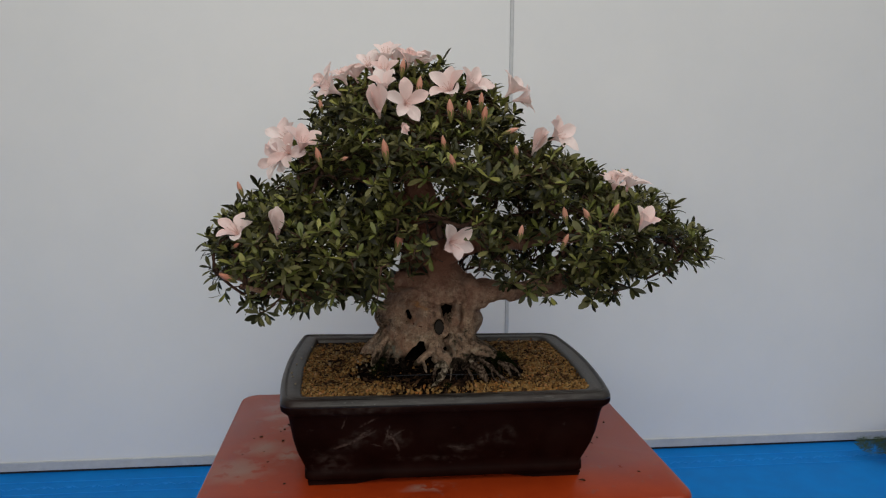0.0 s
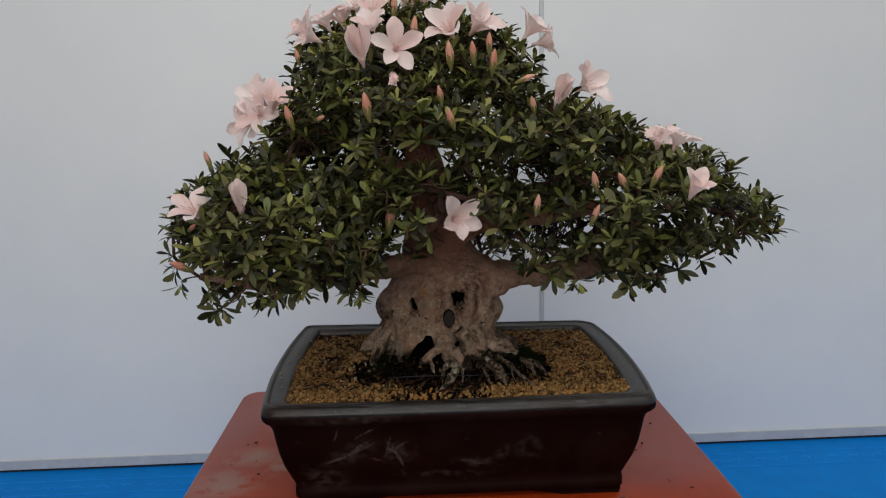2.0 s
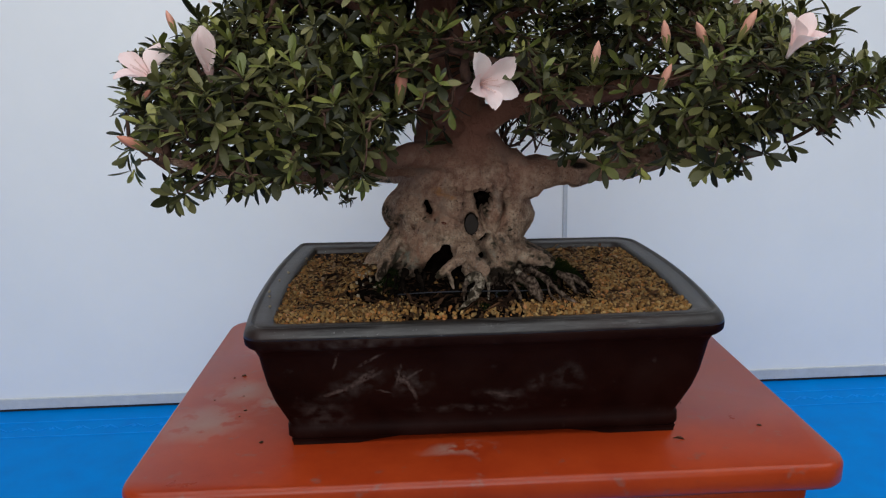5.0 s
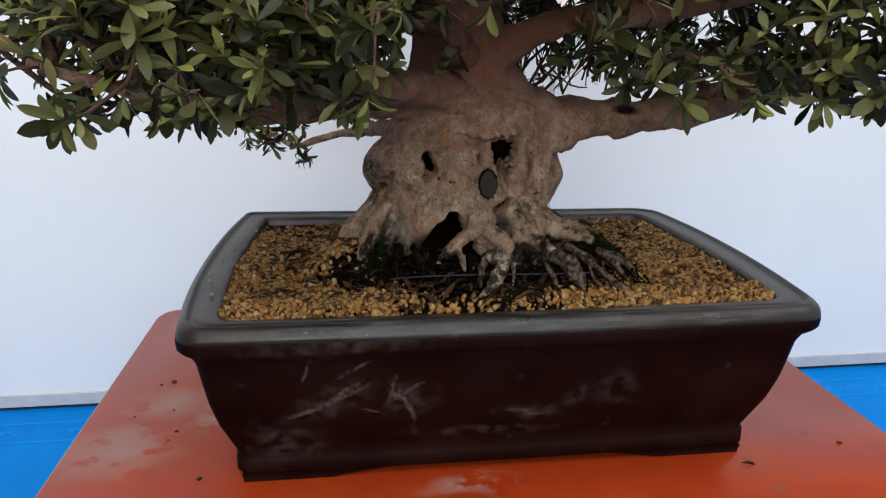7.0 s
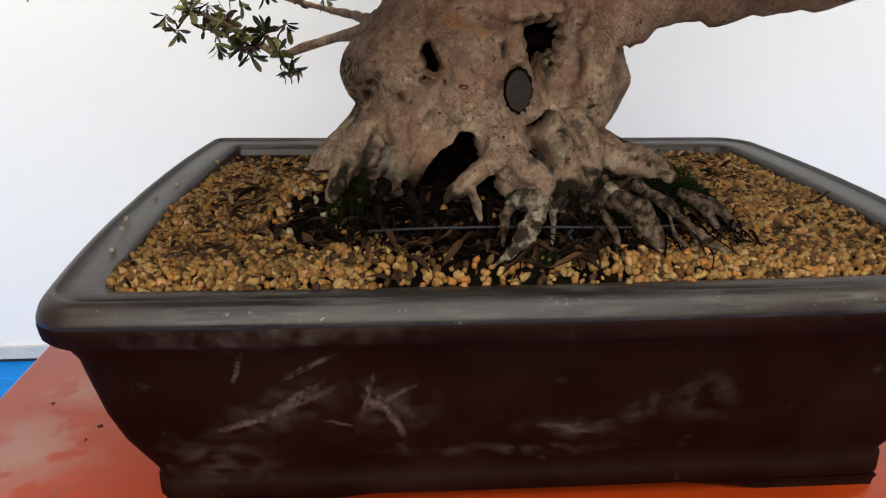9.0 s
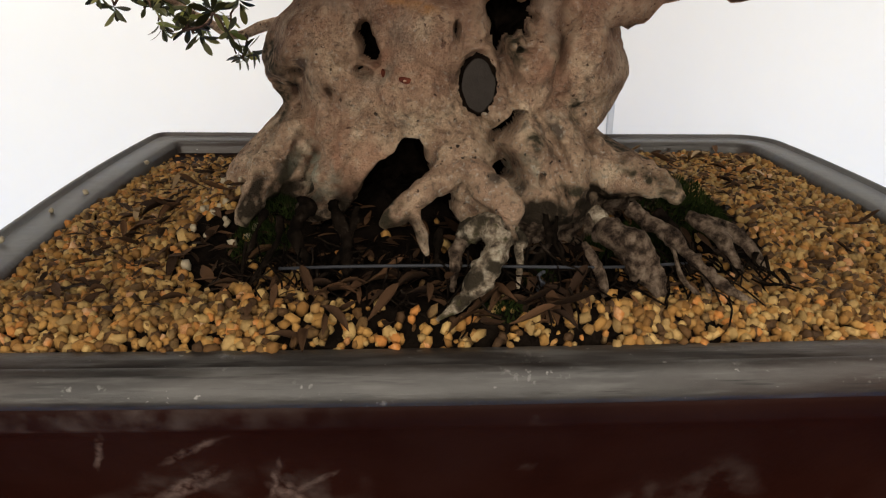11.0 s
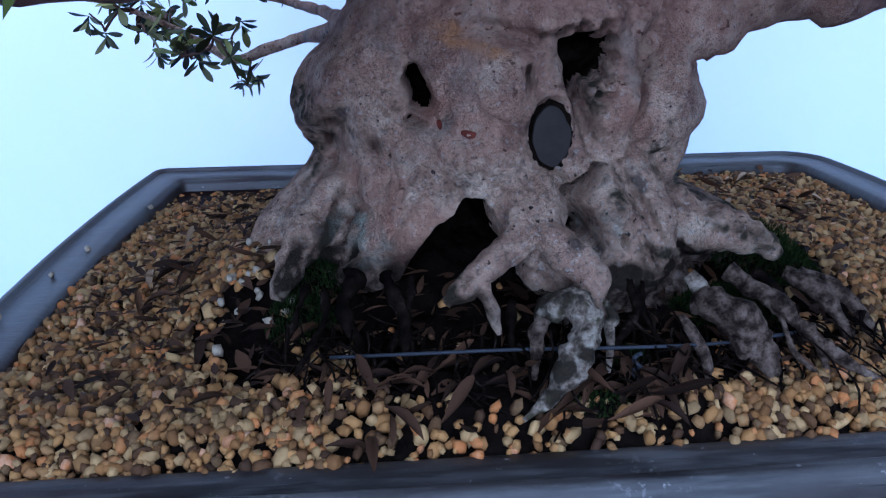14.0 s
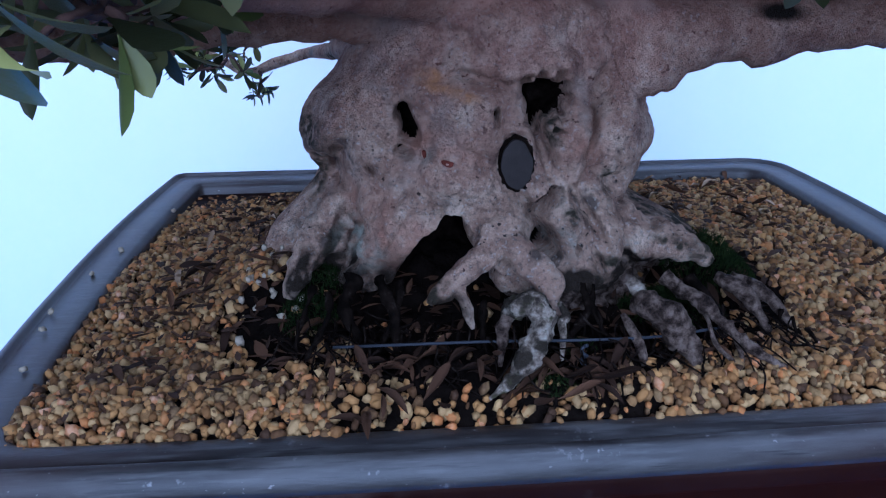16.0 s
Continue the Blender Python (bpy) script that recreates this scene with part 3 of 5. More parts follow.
    return 1.1065 - lip + 0.014 * math.exp(-((x + 0.135) / 0.028) ** 2 - ((y + 0.045) / 0.04) ** 2) + 0.0095 * front + 0.052 * math.exp(-((x + 0.02) / 0.15) ** 2 - ((y + 0.01) / 0.1) ** 2) + 0.002 * noise.noise((x * 25, y * 25, 2)) + 0.0012 * noise.noise((x * 90, y * 90, 5))


def bare(x, y):
    """How far a spot of the bed is bare dark earth: 1 close before and beside the roots, 0 outside."""
    e = ((x + 0.014) / 0.156) ** 2 + ((y + 0.08) / (0.06 + 0.026 * math.exp(-((x + 0.02) / 0.055) ** 2))) ** 2 + 0.5 * noise.noise((x * 40, y * 40, 9))
    side = ((x - 0.108) / 0.04) ** 2 + ((y + 0.052) / 0.05) ** 2 + 0.5 * noise.noise((x * 40, y * 40, 4))
    strip = ((x + 0.03) / 0.075) ** 2 + ((y + 0.152) / 0.028) ** 2
    return max(0.0, min(1.0, (1.15 - e) * 1.9) * min(1.0, max(0.35, (-y - 0.158) / -0.012)), 0.66 * min(1.0, (1 - strip) * 3), min(1.0, (1.1 - side) * 1.9))


soil = thing("potting_soil", 0, 0, RIM - 0.02, "dark moist earth mounded in the pot round the trunk", "soil", kind="stuff")
nx, ny = 150, 100
verts, faces = [], []
for j in range(ny + 1):
    for i in range(nx + 1):
        x, y = in_pot(*bow(-0.2268 + 0.4536 * i / nx, -0.1585 + 0.3272 * j / ny))
        b = bare(x, y)
        verts.append((x, y, soil_z(x, y) - 0.001 + b * 0.005 * noise.fractal((x * 110, y * 110, 1.0), 0.7, 2.0, 3)))
for j in range(ny):
    for i in range(nx):
        a = j * (nx + 1) + i
        faces.append((a, a + 1, a + nx + 2, a + nx + 1))
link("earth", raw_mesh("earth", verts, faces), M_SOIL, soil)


def pebble_mesh(seed):
    bm = bmesh.new()
    bmesh.ops.create_icosphere(bm, subdivisions=1, radius=1)
    for v in bm.verts:
        v.co = Vector([math.copysign(abs(c) ** 0.72, c) for c in v.co])
        v.co *= 0.92 + 0.5 * noise.noise(v.co * 0.9 + Vector((seed * 3.7, 0, 0)))
        v.co.z *= 0.78
    return mesh_of("pebble", bm)


PEBBLES = [pebble_mesh(k) for k in range(8)]
PEB_ARR = []
for me in PEBBLES:
    me.materials.append(M_GRAVEL)
    PEB_ARR.append((np.array([v.co[:] for v in me.vertices]), np.array([p.vertices[:] for p in me.polygons])))
gravel = thing("gravel", 0, 0, RIM - 0.01, "bed of golden tan gravel grains covering the pot soil", "gravel", kind="stuff")
rng = random.Random(11)
GR_V, GR_F, count, single = [], [], 0, 0


def turn_matrix(r):
    return Euler((r.uniform(0, 6.28), r.uniform(0, 6.28), r.uniform(0, 6.28))).to_matrix()


for k in range(26000):
    x, y = in_pot(*bow(rng.uniform(-0.2275, 0.2275), rng.uniform(-0.16, 0.168)))
    b = bare(x, y)
    if rng.random() < b * 0.965 or b > 0.95 and rng.random() < 0.8:
        continue
    if ((x + 0.02) / 0.085) ** 2 + (y / 0.075) ** 2 < 1:
        continue
    s = rng.choice((0.0015, 0.002, 0.0024, 0.0028)) * rng.uniform(0.8, 1.2)
    if y > 0.05:
        s *= 0.95
    z = soil_z(x, y) + rng.uniform(-0.0012, 0.002)
    R = turn_matrix(rng)
    kind = rng.randrange(8)
    stretch = rng.uniform(1.0, 1.55)
    if single < 300 and -0.19 < x < 0.12 and y < -0.112 and rng.random() < 0.22:
        m = Matrix.Translation((x, y, z)) @ R.to_4x4() @ Matrix.Diagonal((s * stretch, s, s, 1))
        link("pebble", PEBBLES[kind], M_GRAVEL, gravel, world_pose=m)
        single += 1
        continue
    V, F = PEB_ARR[kind]
    W = (V * (s * stretch, s, s)) @ np.array(R).T + (x, y, z)
    GR_F.append(F + count)
    count += len(V)
    GR_V.append(W)
tagged(link("gravel_bed", raw_mesh("gravel_bed", np.vstack(GR_V).tolist(), np.vstack(GR_F).tolist()), M_GRAVEL, gravel), kind="stuff")


pv, pf = [], []
rng = random.Random(55)
for k in range(26):
    x, y = rng.gauss(-0.137, 0.008), rng.gauss(-0.05, 0.028)
    V, F = PEB_ARR[rng.randrange(8)]
    size = rng.uniform(0.0015, 0.0025)
    pf.append(F + len(V) * len(pv))
    pv.append((V * (size * 1.2, size, size)) @ np.array(turn_matrix(rng)).T + (x, y, soil_z(x, y) + rng.uniform(0.001, 0.005)))
tagged(link("pale_grains", raw_mesh("pale_grains", np.vstack(pv).tolist(), np.vstack(pf).tolist()), M_GRIT, gravel, "whitish gravel grains heaped beside a root"), kind="stuff")


# ---- the tree ----
tree = thing("azalea_bonsai", -0.022, -0.01, 1.13, "old azalea bonsai with gnarled pale trunk and pale pink flowers", "bonsai tree")


def step(a, b, v):
    t = max(0.0, min(1.0, (v - a) / (b - a)))
    return t * t * (3 - 2 * t)


TZ = (1.095, 1.12, 1.14, 1.16, 1.18, 1.205, 1.23, 1.25, 1.27, 1.29, 1.315, 1.36, 1.42, 1.5, 1.585)
TR = (0.12, 0.114, 0.104, 0.093, 0.085, 0.085, 0.0835, 0.079, 0.071, 0.057, 0.046, 0.036, 0.027, 0.017, 0.004)
TX = (-0.02, -0.02, -0.02, -0.021, -0.022, -0.022, -0.02, -0.014, -0.012, -0.02, -0.027, -0.03, -0.04, -0.055, -0.06)


def dent(X, Z, x0, z0, sx_, sz_, amount):
    return amount * math.exp(-((X - x0) / sx_) ** 2 - ((Z - z0) / sz_) ** 2)


def pit(X, Z, x0, z0, sx_, sz_, amount, ragged=0.35):
    """A steep-walled hole with a ragged outline."""
    e = ((X - x0) / sx_) ** 2 + ((Z - z0) / sz_) ** 2
    e *= 1 + ragged * noise.noise((X * 220, Z * 220, x0 * 50))
    return amount * math.exp(-e * e)


def knob(th, Z, deg, z0, sdeg, sz_, amount):
    a = (math.degrees(th) - deg + 180) % 360 - 180
    return amount * math.exp(-(a / sdeg) ** 2 - ((Z - z0) / sz_) ** 2)


def billow(p, scale):
    """Rounded lumps with sharp creases between them, about 0 in the mean."""
    return abs(noise.noise(p * scale)) + 0.5 * abs(noise.noise(p * scale * 2.1 + Vector((3, 1, 2)))) - 0.42


# Swellings, clefts and holes on the front of the trunk: x, z, half width, half height, depth, slant.
LUMPS = [(-0.083, 1.176, 0.02, 0.022, 0.014, 0), (-0.045, 1.238, 0.024, 0.012, 0.006, 0), (-0.038, 1.203, 0.02, 0.028, 0.006, 0), (-0.09, 1.224, 0.012, 0.014, 0.005, 0), (-0.083, 1.2056, 0.003, 0.0032, 0.0045, 0), (-0.1, 1.207, 0.006, 0.008, 0.004, 0),
         (0.0165, 1.214, 0.009, 0.014, 0.009, 0), (0.046, 1.21, 0.011, 0.022, 0.01, 0), (0.012, 1.178, 0.011, 0.015, 0.013, -0.3), (0.033, 1.166, 0.011, 0.019, 0.016, 0.2), (0.006, 1.226, 0.005, 0.005, 0.006, 0), (-0.02, 1.172, 0.014, 0.014, 0.008, 0),
         (-0.028, 1.272, 0.045, 0.016, 0.009, 0), (0.014, 1.25, 0.016, 0.01, 0.005, 0), (-0.066, 1.186, 0.01, 0.014, 0.004, 0.3), (-0.055, 1.165, 0.012, 0.012, 0.005, 0), (-0.03, 1.224, 0.008, 0.01, 0.0025, 0)]
GROOVES = [(0.029, 1.22, 0.003, 0.015, 0.015, 0.35), (0.033, 1.236, 0.006, 0.007, 0.01, 0), (0.0215, 1.178, 0.0026, 0.016, 0.01, -0.5), (0.001, 1.212, 0.0032, 0.013, 0.01, -0.2), (-0.097, 1.196, 0.0038, 0.019, 0.013, 0.45), (-0.07, 1.225, 0.012, 0.012, 0.009, 0),
           (-0.094, 1.2056, 0.003, 0.0036, 0.006, 0), (-0.0785, 1.2025, 0.0022, 0.005, 0.004, -0.4), (-0.103, 1.212, 0.0022, 0.012, 0.007, 0.2), (-0.104, 1.168, 0.0035, 0.018, 0.01, 0.4), (0.046, 1.172, 0.003, 0.014, 0.009, -0.5), (-0.004, 1.18, 0.0034, 0.012, 0.01, -0.6),
           (0.002, 1.165, 0.006, 0.01, 0.018, 0), (-0.012, 1.207, 0.0122, 0.0172, 0.003, 0), (0.04, 1.19, 0.004, 0.005, 0.006, 0), (-0.056, 1.21, 0.0022, 0.012, 0.003, 0.5), (0.0245, 1.161, 0.002, 0.009, 0.008, -0.3), (-0.072, 1.168, 0.0025, 0.012, 0.004, 0.5)]
PITS = [(0.0018, 1.2345, 0.0102, 0.0096, 0.036, 0), (-0.003, 1.223, 0.003, 0.004, 0.02, 0), (-0.0635, 1.2215, 0.0042, 0.008, 0.034, -0.35), (-0.066, 1.21, 0.003, 0.0026, 0.014, 0), (0.0015, 1.187, 0.0036, 0.0062, 0.034, 0.6), (-0.022, 1.2295, 0.0013, 0.0036, 0.014, 0),
        (-0.0085, 1.2445, 0.004, 0.0022, 0.009, 0.4), (-0.101, 1.199, 0.0035, 0.006, 0.012, 0), (-0.002, 1.163, 0.007, 0.0045, 0.03, -0.4), (-0.0935, 1.2065, 0.002, 0.0022, 0.012, 0), (-0.08, 1.2005, 0.0014, 0.0022, 0.01, 0), (0.0285, 1.2195, 0.0014, 0.005, 0.012, 0.3),
        (0.0165, 1.1655, 0.0012, 0.003, 0.009, 0), (-0.1, 1.187, 0.0015, 0.0018, 0.008, 0), (-0.074, 1.2135, 0.0009, 0.0009, 0.006, 0), (-0.0715, 1.2155, 0.0008, 0.0008, 0.006, 0), (-0.076, 1.2165, 0.0007, 0.0008, 0.005, 0)]


def trunk_mesh():
    nt, nz = 600, 360
    verts, faces, dark, foot = [], [], [], []
    for j in range(nz + 1):
        f = j / nz
        z = float(np.interp(f, (0, 0.08, 0.8, 0.88, 1), (1.095, 1.135, 1.26, 1.3, 1.585)))
        r0, cx = float(np.interp(z, TZ, TR)), float(np.interp(z, TZ, TX))
        cy = -0.01 - 0.03 * step(1.26, 1.45, z)
        for i in range(nt):
            th = 2 * math.pi * i / nt
            th -= 0.55 * math.sin(th)
            s, c = math.sin(th), math.cos(th)
            q = Vector((s, -c * 0.97, 0))
            X, Y = cx + r0 * s, cy - r0 * c * 0.97
            p = Vector((X, Y, z))
            low = (1 - step(1.27, 1.34, z)) * (1 - 0.5 * step(0.7, 1.0, abs(s)))
            edge = 1 - 0.6 * step(0.55, 0.95, abs(s))
            d = 0.011 * low * billow(p, 26) + 0.004 * low * noise.noise(p * 16) + 0.0045 * edge * billow(p, 62) + 0.0022 * edge * low * billow(p, 140) + 0.0007 * low * noise.noise(p * 420)
            d += knob(th, z, -82, 1.21, 30, 0.024, 0.013) - knob(th, z, -80, 1.189, 22, 0.007, 0.006) + knob(th, z, -82, 1.15, 19, 0.03, 0.026) - knob(th, z, -57, 1.163, 6, 0.02, 0.012)
            d += knob(th, z, 80, 1.202, 26, 0.02, 0.01) - knob(th, z, 80, 1.172, 28, 0.008, 0.010) + knob(th, z, 72, 1.15, 14, 0.014, 0.022)
            d += knob(th, z, 150, 1.14, 18, 0.02, 0.012) + knob(th, z, 205, 1.14, 18, 0.02, 0.012)
            hollow = under = relief = 0.0
            if c > -0.1:
                w = step(0.0, 0.35, c)
                relief = sum(dent(X - k * (z - z0), z, x0, z0, a, b, h) for x0, z0, a, b, h, k in GROOVES)
                relief = w * (1.2 * relief - 1.25 * sum(dent(X - k * (z - z0), z, x0, z0, a, b, h) for x0, z0, a, b, h, k in LUMPS))
                # fold under the upper swelling
                zc = 1.2465 - 0.007 * step(-0.04, -0.005, X) + 0.002 * noise.noise((X * 90, 2.0, 0))
                d -= w * 0.008 * math.exp(-((z - zc) / 0.003) ** 2) * step(-0.06, -0.035, X) * step(0.004, -0.008, X)
                hollow = sum(pit(X - k * (z - z0), z, x0, z0, a, b, h, 0.8) for x0, z0, a, b, h, k in PITS)
                # the hollow between the roots
                half = 0.004 + max(0.0, 1.181 - z) * 0.62
                u = (X + 0.044 + (1.181 - z) * 0.16 + 0.004 * noise.noise((1.0, z * 70, X * 60)) + 0.0015 * noise.noise((X * 260, z * 260, 4))) / half
                hollow += 0.06 * step(1.184, 1.177, z + 0.003 * noise.noise((X * 160, 1, 0))) * math.exp(-min(u * u, 9) ** 3)
                # the darker brown, slightly recessed foot of the lobes
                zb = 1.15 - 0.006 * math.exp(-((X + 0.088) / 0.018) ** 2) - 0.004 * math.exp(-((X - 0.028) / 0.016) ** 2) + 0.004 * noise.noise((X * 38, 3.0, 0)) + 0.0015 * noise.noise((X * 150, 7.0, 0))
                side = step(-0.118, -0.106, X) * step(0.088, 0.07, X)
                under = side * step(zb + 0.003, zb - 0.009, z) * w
                hollow += 0.011 * side * step(zb + 0.002, zb - 0.012, z)
                hollow *= w
            verts.append(p + q * d + Vector((0, hollow + relief, 0)))
            dark.append(hollow)
            foot.append(under)
    for j in range(nz):
        for i in range(nt):
            i2 = (i + 1) % nt
            faces.append((j * nt + i, j * nt + i2, (j + 1) * nt + i2, (j + 1) * nt + i))
    # soften the steep walls of the hollows
    V = np.array([tuple(v) for v in verts]).reshape(nz + 1, nt, 3)
    D = np.array(dark).reshape(nz + 1, nt)
    g = np.maximum(np.abs(np.roll(D, 1, 1) - D), np.abs(np.roll(D, -1, 1) - D))
    g[1:] = np.maximum(g[1:], np.abs(D[1:] - D[:-1]))
    g[:-1] = np.maximum(g[:-1], np.abs(D[1:] - D[:-1]))
    wgt = np.clip(g / 0.004, 0, 0.8)[..., None]
    for _ in range(2):
        A = V.copy()
        A[1:-1] = (V[2:] + V[:-2] + np.roll(V, 1, 1)[1:-1] + np.roll(V, -1, 1)[1:-1]) / 4
        V = V * (1 - wgt) + A * wgt
    # a flat cut face, ringed by a black cleft
    SX, SZ = (V[..., 0] + 0.0125) / 0.0083, (V[..., 2] - 1.2065) / 0.0128
    E2 = SX ** 2 + SZ ** 2
    front = V[..., 1] < -0.06
    ring = front & (E2 > 1.0) & (E2 < 1.7)
    level = np.quantile(V[ring][:, 1], 0.35)
    plane = level + 0.1 * (V[..., 2] - 1.2075) - 0.05 * (V[..., 0] + 0.0135) + 0.0022
    k = np.clip((1.45 - E2) / 0.4, 0, 1) * front
    V[..., 1] = V[..., 1] * (1 - k) + plane * k
    me = raw_mesh("trunk", V.reshape(-1, 3).tolist(), faces)
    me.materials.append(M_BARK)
    me.materials.append(M_HOLE_SHADE)
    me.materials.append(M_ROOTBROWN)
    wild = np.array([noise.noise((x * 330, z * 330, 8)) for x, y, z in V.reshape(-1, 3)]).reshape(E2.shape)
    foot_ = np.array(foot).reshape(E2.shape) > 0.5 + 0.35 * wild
    # Deep spots and the scar's cleft turn black, shade given as material.
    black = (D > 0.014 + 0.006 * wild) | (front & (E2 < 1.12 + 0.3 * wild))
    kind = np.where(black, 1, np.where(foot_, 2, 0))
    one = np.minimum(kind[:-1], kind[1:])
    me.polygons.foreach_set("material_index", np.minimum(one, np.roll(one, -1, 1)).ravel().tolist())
    me["level"] = float(level)
    return me


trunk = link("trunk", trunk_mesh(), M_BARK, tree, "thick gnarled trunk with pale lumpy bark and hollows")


def patch(name, x, z, w, h, material, label, off=0.0015, seed=0, dome=0.0):
    """A thin irregular disc lying on the front of the trunk at (x, z)."""
    bm = bmesh.new()
    n = 26
    rings = []
    for f in (1.0, 0.55):
        ring = []
        for k in range(n):
            a = 2 * math.pi * k / n
            s = (1 + 0.22 * noise.noise((math.cos(a) * 1.5 + seed, math.sin(a) * 1.5, seed))) * f
            ring.append((x + w * s * math.cos(a), z + h * s * math.sin(a), dome * (1 - f)))
        rings.append(ring)
    vs = []
    for ring in rings:
        row = []
        for px, pz, lift in ring:
            row.append(bm.verts.new((px, front_y(px, pz) - off - lift, pz)))
        vs.append(row)
    for k in range(n):
        bm.faces.new((vs[0][k], vs[0][(k + 1) % n], vs[1][(k + 1) % n], vs[1][k]))
    bm.faces.new(vs[1])
    bmesh.ops.recalc_face_normals(bm, faces=bm.faces[:])
    return link(name, mesh_of(name, bm), material, trunk, label)


from mathutils.bvhtree import BVHTree
TRUNK_BVH = BVHTree.FromPolygons([v.co[:] for v in trunk.data.vertices], [p.vertices[:] for p in trunk.data.polygons])


def front_y(x, z):
    hit = TRUNK_BVH.ray_cast(Vector((x, -0.5, z)), Vector((0, 1, 0)))[0]
    return hit.y if hit else -0.09


def flat_patch(name, x, z, w, h, material, label, off, seed=0):
    """A flat cut face set into the bark at the depth off."""
    y = off
    bm = bmesh.new()
    lo, hi, n = [], [], 32
    for k in range(n):
        a = 2 * math.pi * k / n
        s = 1 + 0.12 * noise.noise((math.cos(a) * 1.7 + seed, math.sin(a) * 1.7, seed))
        px, pz = x + w * s * math.cos(a), z + h * s * math.sin(a)
        tilt = (pz - z) * 0.1 - (px - x) * 0.05
        hi.append(bm.verts.new((px, y - 0.0008 + tilt, pz)))
        lo.append(bm.verts.new((px, y + 0.012 + tilt, pz)))
    bm.faces.new(hi)
    for k in range(n):
        bm.faces.new((hi[k], lo[k], lo[(k + 1) % n], hi[(k + 1) % n]))
    bmesh.ops.recalc_face_normals(bm, faces=bm.faces[:])
    return link(name, mesh_of(name, bm, smooth=False), material, trunk, label)


flat_patch("pruning_scar", -0.0125, 1.2065, 0.0073, 0.0113, M_SCAR, "smooth dark grey oval pruning scar", trunk.data["level"] + 0.0008, 2)
patch("bark_flake", -0.0445, 1.2095, 0.0028, 0.0014, M_REDMARK, "small rust-red bark flake", 0.0004, 3)
patch("bark_flake", -0.0545, 1.2105, 0.001, 0.0016, M_REDMARK, "small rust-red bark flake", 0.0004, 5)


def root(*points, sides=14, lumps=0.35, scale=70.0, material=None):
    tube("root", points, material or M_ROOT, tree, sides=sides, steps=10, lumps=lumps, lump_scale=scale)


# Pale roots that leave the trunk over the hollow, then the dark ones in the earth.
root((-0.022, -0.085, 1.182, 0.011), (-0.025, -0.1, 1.173, 0.0085), (-0.036, -0.108, 1.164, 0.0058), (-0.047, -0.112, 1.1565, 0.0054), (-0.0535, -0.113, 1.1515, 0.0042), (-0.0555, -0.1135, 1.149, 0.002), material=M_BARK, lumps=0.45)
root((-0.043, -0.111, 1.158, 0.0042), (-0.0395, -0.114, 1.1505, 0.0032), (-0.0375, -0.116, 1.142, 0.0024), (-0.036, -0.117, 1.137, 0.001), material=M_BARK, lumps=0.6)
root((-0.022, -0.087, 1.181, 0.0115), (-0.014, -0.102, 1.172, 0.008), (-0.006, -0.112, 1.164, 0.0072), (-0.0015, -0.118, 1.157, 0.0066), (0.0, -0.121, 1.151, 0.0034), (0.0035, -0.123, 1.143, 0.0014), material=M_BARK, lumps=0.45)
root((-0.021, -0.122, 1.145, 0.003), (-0.018, -0.125, 1.152, 0.0052), (-0.011, -0.13, 1.155, 0.0062), (-0.008, -0.136, 1.149, 0.0058), (-0.011, -0.142, 1.142, 0.0056), (-0.0165, -0.147, 1.136, 0.0048), (-0.024, -0.152, 1.13, 0.0028), (-0.033, -0.156, 1.125, 0.0012), lumps=0.55, scale=110)
root((-0.0195, -0.124, 1.15, 0.0028), (-0.0235, -0.13, 1.143, 0.0026), (-0.025, -0.134, 1.135, 0.0018), (-0.026, -0.136, 1.128, 0.001), lumps=0.6, scale=120, material=M_ROOTBROWN)
root((0.002, -0.124, 1.152, 0.0012), (0.0045, -0.128, 1.147, 0.0019), (0.002, -0.13, 1.146, 0.0019), (0.003, -0.131, 1.138, 0.0013), (0.002, -0.134, 1.128, 0.0009), lumps=0.4)
root((0.036, -0.122, 1.148, 0.003), (0.042, -0.127, 1.1495, 0.0058), (0.05, -0.131, 1.145, 0.0066), (0.056, -0.135, 1.137, 0.0056), (0.0605, -0.138, 1.13, 0.0042), (0.062, -0.14, 1.123, 0.002), lumps=0.6, scale=110, material=M_ROOTBROWN)
root((0.0365, -0.115, 1.157, 0.003), (0.04, -0.119, 1.153, 0.0036), (0.0435, -0.121, 1.148, 0.003), (0.045, -0.122, 1.145, 0.0012), material=M_ROOT)
root((0.031, -0.125, 1.145, 0.0012), (0.033, -0.129, 1.1415, 0.0021), (0.037, -0.134, 1.134, 0.0022), (0.039, -0.137, 1.125, 0.0015), material=M_ROOTBROWN)
root((0.055, -0.108, 1.155, 0.004), (0.065, -0.118, 1.149, 0.0034), (0.075, -0.126, 1.14, 0.0032), (0.086, -0.133, 1.131, 0.0028), (0.098, -0.139, 1.124, 0.0016), (0.108, -0.142, 1.119, 0.001), lumps=0.7, scale=140, material=M_ROOTBROWN)
root((0.062, -0.112, 1.15, 0.002), (0.07, -0.122, 1.142, 0.0016), (0.073, -0.131, 1.131, 0.0012), (0.08, -0.138, 1.124, 0.0008), lumps=0.6, material=M_ROOTBROWN)
root((0.078, -0.124, 1.138, 0.002), (0.083, -0.132, 1.13, 0.0014), (0.084, -0.139, 1.122, 0.0008), lumps=0.6, material=M_ROOTBROWN)
root((0.07, -0.1, 1.149, 0.004), (0.076, -0.113, 1.141, 0.003), (0.08, -0.125, 1.13, 0.002), lumps=0.6, material=M_ROOTDARK)
